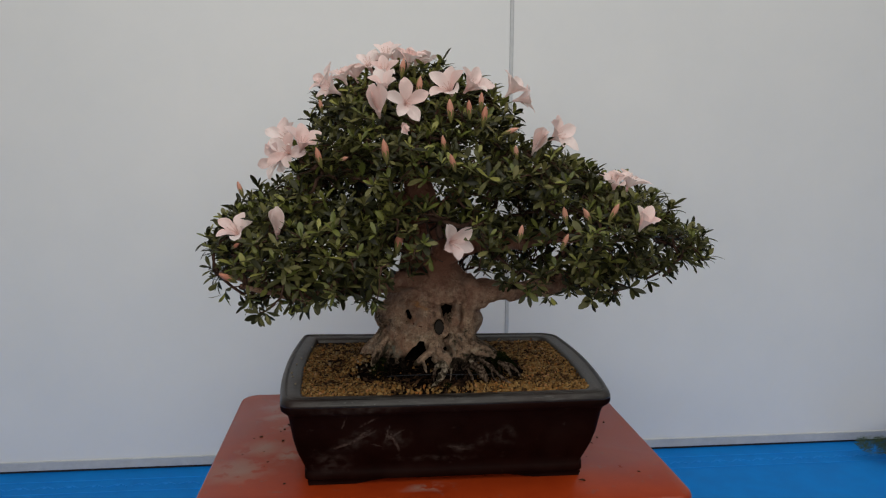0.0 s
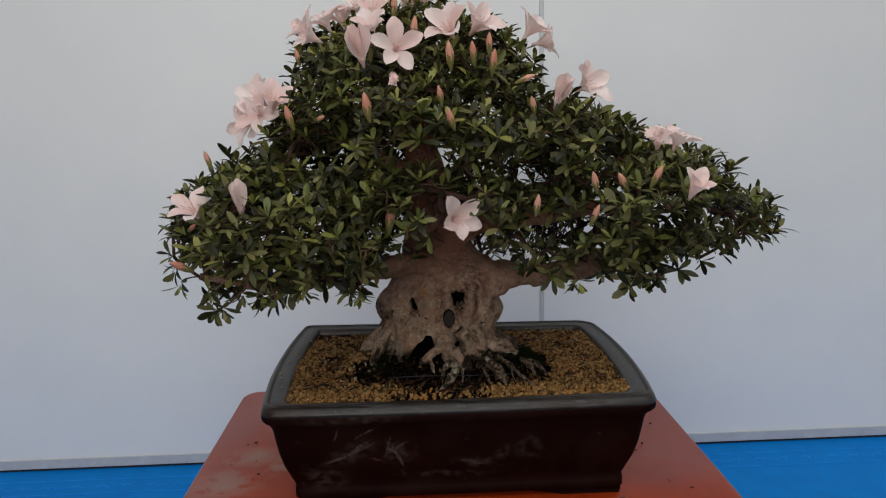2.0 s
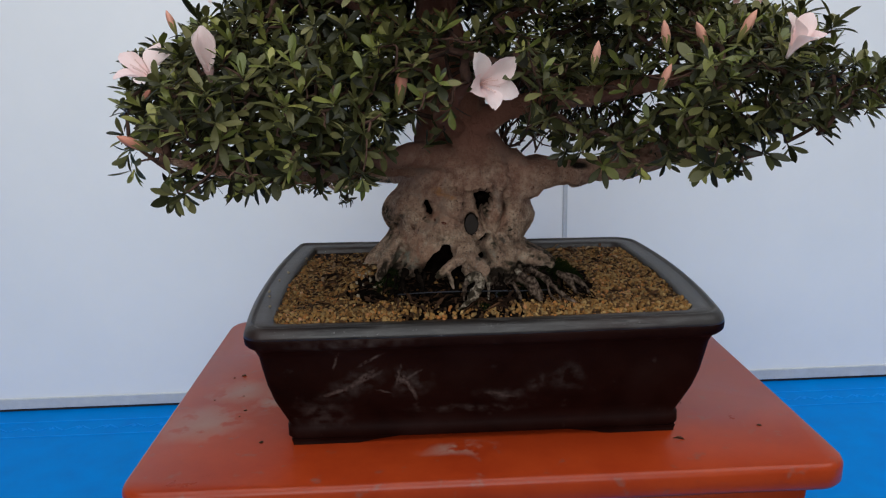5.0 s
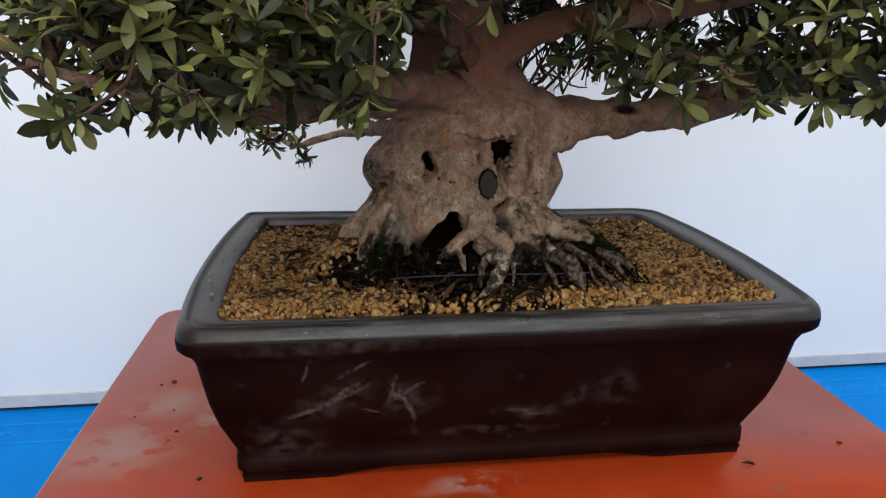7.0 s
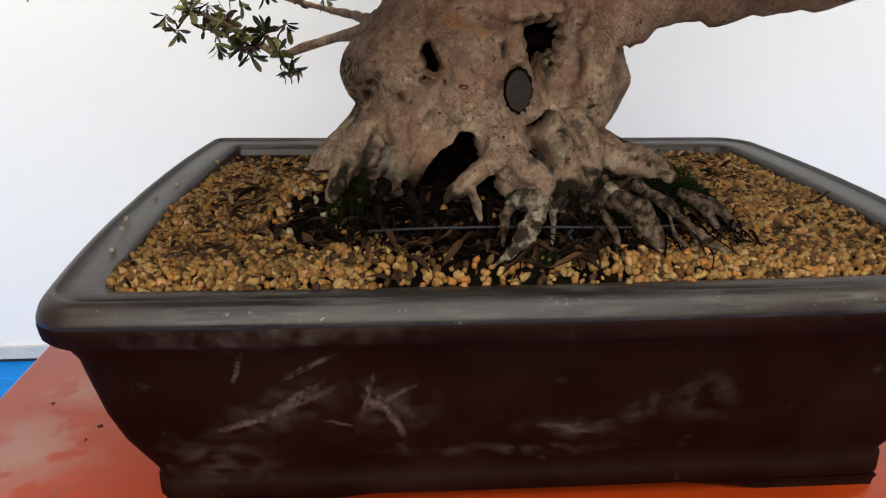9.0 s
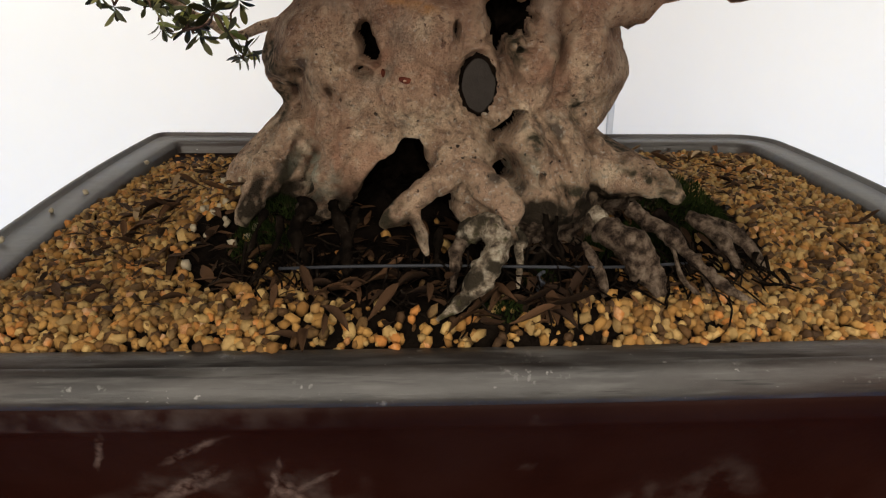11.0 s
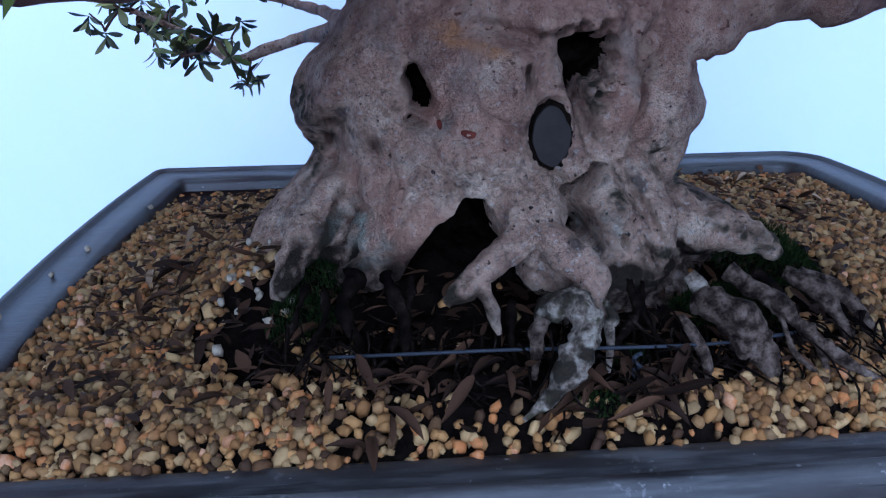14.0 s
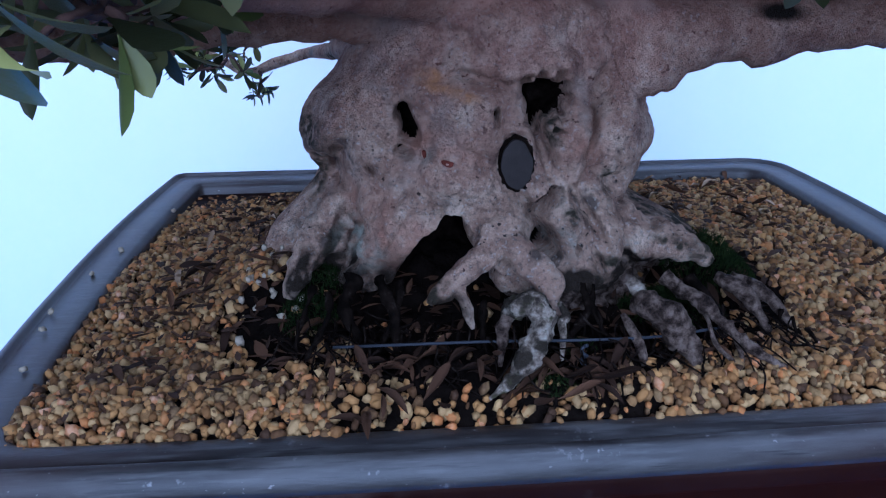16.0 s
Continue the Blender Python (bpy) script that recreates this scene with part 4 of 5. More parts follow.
root((0.088, -0.09, 1.145, 0.003), (0.097, -0.098, 1.141, 0.004), (0.104, -0.106, 1.132, 0.0032), (0.108, -0.11, 1.122, 0.002), lumps=0.6, material=M_ROOTBROWN)
root((0.1, -0.08, 1.139, 0.003), (0.113, -0.088, 1.134, 0.0035), (0.122, -0.097, 1.125, 0.0026), (0.126, -0.102, 1.117, 0.0015), lumps=0.6, material=M_ROOTBROWN)
root((0.03, -0.062, 1.168, 0.014), (0.052, -0.078, 1.163, 0.011), (0.067, -0.085, 1.161, 0.0085), (0.077, -0.088, 1.158, 0.006), (0.084, -0.09, 1.152, 0.003), lumps=0.5, scale=90, material=M_BARK)
root((-0.085, -0.045, 1.18, 0.014), (-0.107, -0.062, 1.166, 0.0095), (-0.116, -0.072, 1.155, 0.0075), (-0.121, -0.077, 1.147, 0.005), (-0.124, -0.081, 1.139, 0.003), lumps=0.6, scale=90, material=M_BARK)
root((-0.1, -0.025, 1.165, 0.014), (-0.122, -0.036, 1.15, 0.009), (-0.135, -0.043, 1.138, 0.006), (-0.143, -0.047, 1.127, 0.003), lumps=0.6, scale=90, material=M_BARK)
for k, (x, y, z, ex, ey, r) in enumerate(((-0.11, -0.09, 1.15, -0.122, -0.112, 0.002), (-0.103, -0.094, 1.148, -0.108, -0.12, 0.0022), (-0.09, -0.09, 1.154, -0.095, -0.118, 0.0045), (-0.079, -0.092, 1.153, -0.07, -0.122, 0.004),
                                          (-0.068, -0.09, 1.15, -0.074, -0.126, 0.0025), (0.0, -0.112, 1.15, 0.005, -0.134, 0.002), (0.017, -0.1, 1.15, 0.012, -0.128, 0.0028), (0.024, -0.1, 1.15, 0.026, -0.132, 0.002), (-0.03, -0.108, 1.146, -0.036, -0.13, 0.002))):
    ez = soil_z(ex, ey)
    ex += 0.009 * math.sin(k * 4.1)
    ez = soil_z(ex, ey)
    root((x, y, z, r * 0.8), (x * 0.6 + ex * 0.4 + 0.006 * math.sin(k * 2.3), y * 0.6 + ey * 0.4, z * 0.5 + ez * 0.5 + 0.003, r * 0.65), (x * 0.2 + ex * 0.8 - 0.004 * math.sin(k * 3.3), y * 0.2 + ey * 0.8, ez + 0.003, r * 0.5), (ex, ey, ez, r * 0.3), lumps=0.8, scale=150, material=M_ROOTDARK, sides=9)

# Fine rootlets, too many to count.
rng = random.Random(21)
RV, RF, base = [], [], 0
for k in range(170):
    x = rng.uniform(-0.125, 0.125)
    y = -0.075 - 0.03 * math.sqrt(max(0, 1 - (x / 0.13) ** 2)) - rng.uniform(0, 0.035)
    z = soil_z(x, y) + rng.uniform(0, 0.012)
    a = rng.uniform(-2.6, -0.5)
    ln, rad = rng.uniform(0.006, 0.018), rng.choice((0.0003, 0.0004, 0.0005, 0.0009))
    pts = []
    for s in range(4):
        f = s / 3
        px, py = x + math.cos(a + f * rng.uniform(-0.8, 0.8)) * ln * f, y + math.sin(a) * ln * f
        pts.append((px, py, max(soil_z(px, py), z + (soil_z(px, py) - z) * f + rng.uniform(-0.002, 0.003)), rad * (1 - 0.5 * f)))
    v, f_ = tube_data(pts, sides=5, steps=3, base=base)
    RV += v
    RF += f_
    base += len(v)
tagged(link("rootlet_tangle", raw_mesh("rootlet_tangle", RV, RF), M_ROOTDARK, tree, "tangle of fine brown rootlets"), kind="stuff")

RV, RF, base = [], [], 0
for k in range(64):
    x, y = (rng.uniform(0.04, 0.115), rng.uniform(-0.14, -0.1)) if k < 26 else (rng.uniform(-0.03, 0.03), rng.uniform(-0.15, -0.12)) if k < 46 else (rng.uniform(-0.13, -0.06), rng.uniform(-0.125, -0.1))
    a, ln = rng.uniform(-1.5, 0.6), rng.uniform(0.008, 0.024)
    bend = rng.uniform(-0.9, 0.9)
    pts = []
    for s in range(4):
        f = s / 3
        px, py = x + math.cos(a + bend * f) * ln * f, y + math.sin(a + bend * f) * ln * f
        pts.append((px, py, soil_z(px, py) + 0.003 + 0.012 * (1 - f) * math.sin(1.3 + k) ** 2 + rng.uniform(0, 0.002), rng.choice((0.0003, 0.0004, 0.0007)) * (1.1 - 0.6 * f)))
    v, f_ = tube_data(pts, sides=5, steps=3, base=base)
    RV += v
    RF += f_
    base += len(v)
tagged(link("rootlet_fringe", raw_mesh("rootlet_fringe", RV, RF), M_ROOTDARK, tree, "loose fringe of dark brown rootlets"), kind="stuff")

# ---- branches ----
BRANCHES = []


def branch(*points, sides=16, lumps=0.3, scale=45.0, material=None):
    tube("branch", points, material or M_BARK, tree, sides=sides, steps=9, lumps=lumps, lump_scale=scale)
    BRANCHES.extend(smooth_curve(points, 6)[3:])


branch((0.03, -0.02, 1.25, 0.034), (0.05, -0.036, 1.2505, 0.03), (0.085, -0.038, 1.256, 0.0195), (0.13, -0.04, 1.2585, 0.0165), (0.19, -0.05, 1.265, 0.0135), (0.28, -0.06, 1.287, 0.009), (0.37, -0.08, 1.312, 0.004))
branch((-0.01, -0.04, 1.31, 0.018), (0.05, -0.065, 1.34, 0.012), (0.12, -0.1, 1.35, 0.012), (0.2, -0.12, 1.365, 0.008), (0.28, -0.13, 1.38, 0.004))
branch((-0.04, -0.03, 1.268, 0.026), (-0.09, -0.05, 1.275, 0.016), (-0.15, -0.075, 1.272, 0.0115), (-0.22, -0.1, 1.272, 0.009), (-0.29, -0.12, 1.288, 0.006), (-0.36, -0.13, 1.31, 0.003))
branch((-0.04, -0.06, 1.285, 0.018), (-0.1, -0.12, 1.291, 0.011), (-0.155, -0.17, 1.292, 0.0095), (-0.195, -0.185, 1.289, 0.0085), (-0.225, -0.2, 1.286, 0.0075), (-0.255, -0.215, 1.291, 0.005), (-0.31, -0.24, 1.31, 0.003))
branch((-0.07, 0.03, 1.245, 0.01), (-0.1, 0.12, 1.232, 0.0075), (-0.115, 0.2, 1.22, 0.0065), (-0.14, 0.255, 1.211, 0.005), (-0.17, 0.27, 1.202, 0.0046), (-0.2, 0.275, 1.193, 0.004), (-0.22, 0.275, 1.203, 0.0032), (-0.25, 0.275, 1.221, 0.0026), (-0.28, 0.27, 1.236, 0.0018))
branch((-0.1, 0.12, 1.232, 0.006), (-0.12, 0.19, 1.235, 0.0042), (-0.15, 0.25, 1.238, 0.003), (-0.19, 0.27, 1.247, 0.0022), (-0.24, 0.27, 1.262, 0.0016))
branch((-0.03, -0.05, 1.31, 0.016), (-0.045, -0.11, 1.332, 0.01), (-0.03, -0.155, 1.355, 0.006), (-0.02, -0.19, 1.37, 0.003))
branch((-0.01, 0.02, 1.3, 0.016), (0.04, 0.06, 1.33, 0.011), (0.1, 0.1, 1.35, 0.007), (0.16, 0.12, 1.365, 0.003))
branch((-0.03, 0.02, 1.32, 0.014), (-0.08, 0.06, 1.35, 0.01), (-0.15, 0.09, 1.37, 0.006), (-0.22, 0.1, 1.38, 0.003))
branch((-0.035, -0.04, 1.39, 0.014), (-0.1, -0.08, 1.435, 0.009), (-0.17, -0.1, 1.47, 0.006), (-0.22, -0.11, 1.495, 0.003))
branch((-0.035, -0.04, 1.38, 0.01), (0.03, -0.04, 1.43, 0.006), (0.09, -0.11, 1.47, 0.006), (0.13, -0.12, 1.5, 0.003))
branch((-0.045, -0.04, 1.44, 0.01), (-0.055, -0.11, 1.49, 0.007), (-0.06, -0.16, 1.53, 0.004))
branch((-0.04, -0.04, 1.42, 0.01), (-0.02, 0.04, 1.47, 0.007), (0.02, 0.09, 1.51, 0.004))
branch((-0.05, -0.04, 1.48, 0.008), (0.0, -0.05, 1.54, 0.006), (0.04, -0.05, 1.58, 0.003))
branch((-0.05, -0.04, 1.47, 0.008), (-0.11, -0.04, 1.53, 0.006), (-0.15, -0.04, 1.57, 0.003))
branch((0.18, -0.02, 1.265, 0.008), (0.23, -0.09, 1.3, 0.006), (0.28, -0.15, 1.325, 0.003))
branch((0.16, -0.015, 1.262, 0.008), (0.21, 0.02, 1.3, 0.006), (0.27, 0.06, 1.33, 0.003))


# ---- crown ----
# Flowers: mouth x, y, z, the way it looks, size, opening, spin (and petals). Buds: x, y, z, the way it points, length.
FLOWERS = ((-0.072, -0.19, 1.575, 0.1, -1, 0.25, 0.038, 62, 0.3), (-0.114, -0.2, 1.566, -0.15, -0.6, 0.8, 0.046, 22, 0.2), (-0.104, -0.15, 1.602, -0.2, -0.6, 0.7, 0.034, 40, 0.9),
           (-0.098, -0.08, 1.655, -0.1, -0.5, 1, 0.036, 52, 0.2), (-0.08, -0.04, 1.655, 0.2, 0.2, 1, 0.034, 60, 1.1), (-0.195, -0.08, 1.612, -0.8, -0.3, 0.6, 0.035, 50, 0.5),
           (-0.148, -0.058, 1.628, -0.3, 0, 1, 0.034, 60, 0.1), (-0.184, -0.1, 1.598, -0.8, -0.5, 0.4, 0.032, 45, 1.5), (-0.032, -0.02, 1.654, 0.1, 0.2, 1, 0.034, 60, 0.7),
           (-0.008, -0.17, 1.597, -0.4, -0.7, 0.6, 0.044, 48, 0.4), (0.028, -0.15, 1.603, 0.5, -0.6, 0.6, 0.044, 46, 1.0), (0.105, -0.09, 1.603, 0.6, -0.3, 0.7, 0.04, 48, 0.4),
           (0.125, -0.08, 1.588, 1, -0.2, 0.2, 0.034, 55, 0.9), (0.172, -0.12, 1.528, 0.6, -0.7, 0.4, 0.044, 55, 0.2), (0.126, -0.175, 1.512, 0.2, -0.6, 0.7, 0.042, 26, 0.8),
           (-0.256, -0.1, 1.522, -0.5, -0.6, 0.6, 0.042, 50, 0.6), (-0.252, -0.135, 1.502, -0.3, -0.9, 0.3, 0.038, 58, 1.3), (-0.272, -0.12, 1.488, -0.7, -0.7, -0.1, 0.036, 60, 0.9),
           (-0.225, -0.165, 1.515, 0.3, -0.6, 0.8, 0.042, 44, 0.2), (-0.315, -0.235, 1.394, -0.3, -0.6, 0.8, 0.034, 60, 0.4), (-0.256, -0.245, 1.398, 0.05, -0.5, 1, 0.042, 20, 0.2, 4),
           (-0.008, -0.235, 1.374, 0.35, -0.8, 0.1, 0.043, 46, 0.75), (0.266, -0.265, 1.405, 0.2, -0.5, 0.8, 0.034, 36, 0.7), (0.262, -0.14, 1.456, -0.1, -0.4, 1, 0.038, 60, 0.2),
           (0.292, -0.13, 1.456, 0.3, -0.2, 1, 0.038, 60, 0.9), (-0.125, -0.075, 1.64, -0.3, -0.6, 0.9, 0.034, 50, 0.3), (-0.168, -0.075, 1.622, -0.5, -0.4, 1, 0.034, 55, 0.8),
           (-0.06, -0.075, 1.65, 0.2, -0.5, 1, 0.034, 48, 1.2), (-0.102, -0.11, 1.628, -0.1, -0.7, 0.8, 0.034, 46, 0.5), (-0.046, -0.06, 1.652, 0.4, -0.2, 1, 0.032, 52, 0.1),
           (-0.076, -0.225, 1.538, 0.1, -0.8, -0.3, 0.024, 20, 0.1))
BUDS = ((-0.199, -0.222, 1.493, -0.25, -0.3, 1, 0.03), (-0.162, -0.225, 1.489, 0.8, -0.8, 0.3, 0.02), (-0.106, -0.268, 1.503, -0.15, -0.3, 1, 0.034), (-0.014, -0.276, 1.487, -0.35, -0.4, 1, 0.027),
        (0.082, -0.206, 1.53, 0.9, -0.4, 0.35, 0.026), (0.045, -0.18, 1.554, 0.1, -0.3, 1, 0.032), (0.017, -0.216, 1.562, -0.1, -0.3, 1, 0.028), (-0.01, -0.21, 1.561, -0.1, -0.3, 1, 0.034),
        (-0.024, -0.252, 1.513, -0.2, -0.4, 1, 0.024), (-0.085, -0.225, 1.373, 0.15, -0.3, 1, 0.04), (-0.324, -0.268, 1.328, -0.6, -0.5, 0.45, 0.03), (-0.329, -0.1, 1.44, -0.3, -0.1, 1, 0.026),
        (0.077, -0.308, 1.393, 0.1, -0.3, 1, 0.025), (0.188, -0.242, 1.409, -0.55, -0.4, 0.8, 0.03), (0.225, -0.257, 1.416, 0.35, -0.4, 0.9, 0.03), (0.155, -0.243, 1.41, -0.25, -0.3, 1, 0.028),
        (-0.074, -0.125, 1.628, 0.1, -0.3, 1, 0.03), (-0.2, -0.12, 1.568, -0.2, -0.2, 1, 0.022), (-0.05, -0.15, 1.598, 0.1, -0.3, 1, 0.032), (0.088, -0.21, 1.5, -0.2, -0.4, 0.8, 0.024),
        (0.04, -0.18, 1.575, 0.0, -0.3, 1, 0.028), (0.155, -0.25, 1.372, 0.3, -0.3, 0.9, 0.028), (-0.314, -0.24, 1.368, 0.4, -0.4, 0.3, 0.02))
PADS, BLOOMS = [], [Vector(r[:3]) for r in FLOWERS + BUDS]


def pad(x, y, z, rx, ry, rz, floor_z):
    PADS.append((np.array((x, y, z)), np.array((rx, ry, rz)), floor_z))


pad(-0.055, -0.035, 1.53, 0.183, 0.145, 0.103, 1.45)
pad(-0.05, -0.07, 1.468, 0.205, 0.2, 0.088, 1.41)
pad(-0.22, -0.1, 1.343, 0.16, 0.2, 0.1, 1.278)
pad(0.2, -0.09, 1.36, 0.185, 0.2, 0.098, 1.278)
pad(0.325, -0.12, 1.34, 0.085, 0.14, 0.06, 1.297)
pad(-0.03, -0.17, 1.366, 0.14, 0.11, 0.075, 1.325)
pad(0.0, 0.07, 1.4, 0.2, 0.09, 0.06, 1.34)
pad(-0.17, -0.1, 1.425, 0.115, 0.15, 0.07, 1.365)
pad(0.115, -0.12, 1.432, 0.14, 0.14, 0.075, 1.375)

rng = random.Random(33)
ROSETTES, CELL = [], {}
GAP = 0.016


def try_rosette(p, axis, size=1.0, force=False):
    key = tuple(int(math.floor(c / GAP)) for c in p)
    if not force:
        for i in range(-1, 2):
            for j in range(-1, 2):
                for k in range(-1, 2):
                    for o in CELL.get((key[0] + i, key[1] + j, key[2] + k), ()):
                        if (o - p).length < GAP:
                            return False
    CELL.setdefault(key, []).append(p)
    ROSETTES.append((p, axis.normalized(), size))
    return True


for k in range(42000):
    c, r, fl = PADS[rng.choices(range(9), weights=(22, 18, 22, 24, 8, 9, 12, 9, 9))[0]]
    d = Vector((rng.gauss(0, 1), rng.gauss(0, 1), rng.gauss(0, 1))).normalized()
    rho = rng.uniform(0.62, 1.0) ** 0.5 if k % 4 else rng.uniform(0.55, 0.85)
    q = np.array(d) * r * rho + c
    q += (q - c) * (0.2 * noise.noise(Vector(q) * 17) - 0.03) + np.array((1, 1, 1)) * 0.008 * noise.noise(Vector(q) * 18)
    fl += max(0.0, q[0] - 0.22) * 0.2
    if q[2] < fl + 0.01 * noise.noise((q[0] * 30, q[1] * 30, 0)):
        continue
    if q[2] < fl + 0.03 and rng.random() < 0.6:
        continue
    inside = min(float(np.sum(((q - c2) / r2) ** 2)) if c2 is not c else 9 for c2, r2, _ in PADS)
    if inside < 0.5:
        continue
    if noise.noise(Vector(q) * 14 + Vector((4, 1, 7))) < -0.13 and d.z < 0.6:
        continue
    if (0.0 < q[0] < 0.18 and q[2] < (1.375 if q[1] < -0.03 else 1.35) or -0.1 < q[0] < 0.16 and q[2] < 1.345) and rng.random() < 0.9:
        continue
    if -0.04 < q[0] < 0.12 and 1.398 < q[2] < 1.45 and rng.random() < 0.7 + 0.5 * noise.noise(Vector(q) * 20) or abs(q[0] + 0.01) < 0.13 and 1.38 < q[2] < 1.445 and rng.random() < 0.7:
        continue
    if d.z < -0.1 and rng.random() < 0.5:
        continue
    if any(abs(q[0] - o.x) < 0.019 and abs(q[2] + 0.006 - o.z) < 0.019 and q[1] < o.y + 0.012 for o in BLOOMS):
        continue
    nrm = Vector((d.x / r[0], d.y / r[1], d.z / r[2])).normalized()
    axis = nrm * 0.6 + Vector((0, 0, 0.72)) + Vector((rng.gauss(0, 0.25), rng.gauss(0, 0.25), rng.gauss(0, 0.2)))
    try_rosette(Vector(q), axis, rng.uniform(0.8, 1.15))


def sprig(x, y, z, ax=0.0, ay=-0.2, az=-0.8, size=1.15):
    try_rosette(Vector((x, y, z)), Vector((ax, ay, az)), size, True)


# Thin shoots behind the trunk, over the long branch.
for k in range(60):
    try_rosette(Vector((rng.uniform(0.02, 0.19), rng.uniform(0.0, 0.12), rng.uniform(1.285, 1.355))), Vector((rng.gauss(0, 0.5), rng.gauss(0, 0.5), 1)), 0.5, True)

# Upright shoots that stand out of the top.
for x, y, z in ((-0.012, -0.1, 1.636), (-0.008, -0.09, 1.63), (0.05, -0.07, 1.612), (0.075, -0.05, 1.6), (0.3, -0.06, 1.455), (0.2, -0.1, 1.468), (0.36, -0.08, 1.41), (-0.3, -0.1, 1.44), (0.42, -0.09, 1.36), (-0.38, -0.1, 1.36)):
    try_rosette(Vector((x, y, z)), Vector((x * 0.6, -0.1, 1)), 1.1, True)

# Drooping sprigs under the crown.
for x, y, z in ((-0.211, -0.3, 1.283), (-0.227, -0.315, 1.282), (-0.265, -0.32, 1.276), (-0.275, -0.315, 1.274), (-0.295, -0.26, 1.283), (-0.33, -0.25, 1.29), (-0.25, -0.29, 1.285), (-0.185, -0.29, 1.287), (-0.176, -0.31, 1.3), (-0.12, -0.3, 1.32), (-0.135, -0.285, 1.316), (-0.1, -0.29, 1.33), (-0.075, -0.265, 1.331),
                (-0.125, -0.245, 1.275), (-0.14, -0.225, 1.274), (-0.122, -0.228, 1.273), (-0.12, -0.31, 1.284), (-0.135, -0.27, 1.28), (-0.04, -0.23, 1.335), (0.02, -0.3, 1.386),
                (0.178, -0.31, 1.284), (0.129, -0.255, 1.279), (0.136, -0.248, 1.277), (0.226, -0.236, 1.273), (0.235, -0.24, 1.278), (0.25, -0.2, 1.28), (0.31, -0.18, 1.285), (0.17, -0.22, 1.285), (-0.24, -0.25, 1.272), (-0.345, -0.22, 1.3), (0.12, -0.23, 1.29), (0.2, -0.27, 1.29),
                (-0.195, 0.275, 1.176), (-0.185, 0.27, 1.18), (-0.23, 0.27, 1.192), (-0.262, 0.27, 1.2), (-0.3, 0.27, 1.215), (-0.31, 0.265, 1.228), (-0.292, 0.27, 1.243), (-0.27, 0.275, 1.238), (-0.25, 0.27, 1.235), (-0.235, 0.27, 1.244), (-0.21, 0.27, 1.252), (-0.18, 0.265, 1.25), (-0.15, 0.26, 1.246), (-0.24, 0.275, 1.215)):
    sprig(x, y, z + (0 if y > 0 else 0.012), rng.uniform(-0.5, 0.4), rng.uniform(-0.5, 0.1), rng.uniform(-0.9, 0.1), 0.78 if y > 0 else 0.92)

for k in range(20):
    f = rng.random()
    sprig(-0.19 - 0.12 * f, 0.27 + rng.gauss(0, 0.012), 1.19 + 0.05 * f + rng.gauss(0, 0.012), rng.gauss(0, 0.5), rng.gauss(0, 0.4), rng.uniform(-0.5, 0.9), 0.75)

# Twigs: each rosette joins the nearest wood, the innermost first.
nodes = [Vector(b[:3]) for b in BRANCHES]
NODE = np.zeros((len(nodes) + 2 * len(ROSETTES), 3))
NODE[:len(nodes)] = [n_[:] for n_ in nodes]
used = len(nodes)
start = np.array([min(float(np.sum((NODE[:used] - np.array(p)) ** 2, axis=1).min()), 9) for p, _, _ in ROSETTES])
TV, TF, base = [], [], 0
weight, segs = {}, []
parent_of = {}
for idx in np.argsort(start):
    p, ax, _ = ROSETTES[idx]
    q = p - ax * 0.006
    d2 = np.sum((NODE[:used] - np.array(q)) ** 2, axis=1)
    n_ = int(d2.argmin())
    a = Vector(NODE[n_])
    mid = a.lerp(q, 0.55) + Vector((rng.gauss(0, 1), rng.gauss(0, 1), rng.gauss(0, 1))) * 0.0035
    NODE[used], NODE[used + 1] = mid, q
    parent_of[used], parent_of[used + 1] = n_, used
    segs.append((n_, used, used + 1))
    used += 2
for a in sorted(parent_of, reverse=True):
    weight[a] = weight.get(a, 0) + 1
    weight[parent_of[a]] = weight.get(parent_of[a], 0) + weight[a]
for a, b, c in segs:
    rb, rc = 0.0007 * weight.get(b, 1) ** 0.42, 0.0007 * weight.get(c, 1) ** 0.42
    v, f_ = tube_data([(*NODE[a], rb * 1.05), (*NODE[b], rb), (*NODE[c], rc)], sides=5, steps=2, base=base)
    TV += v
    TF += f_
    base += len(v)
tagged(link("twig_lattice", raw_mesh("twig_lattice", TV, TF), M_TWIG, tree, "mesh of fine dark twigs"), kind="stuff")


LV_, LF_, base = [], [], 0
for k in range(85):
    x, y, z = rng.uniform(0.025, 0.2), rng.uniform(-0.01, 0.09), 1.275 + rng.uniform(0, 0.03)
    lean, pts = rng.uniform(-0.7, 0.9), []
    rad = rng.choice((0.0006, 0.0008, 0.0011, 0.0016))
    for s in range(5):
        pts.append((x + rng.gauss(0, 0.004) + lean * 0.02 * s, y + rng.gauss(0, 0.004), z + 0.019 * s + rng.gauss(0, 0.003), rad * (1.1 - 0.17 * s)))
    v, f_ = tube_data(pts, sides=5, steps=2, base=base)
    LV_ += v
    LF_ += f_
    base += len(v)
tagged(link("back_twig_lattice", raw_mesh("back_twig_lattice", LV_, LF_), M_TWIG, tree, "tangle of thin dark bare twigs over the long branch"), kind="stuff")


def leaf_template(bend, fold, width):
    """A narrow oval leaf of length 1 along x, arched down and folded along its rib."""
    st = ((0.0, 0.025), (0.12, 0.05), (0.32, 0.12), (0.55, 0.175), (0.76, 0.165), (0.9, 0.1))
    v, f = [], []
    for s, w in st:
        x, z = s * (1 - 0.1 * bend * s), -bend * s * s
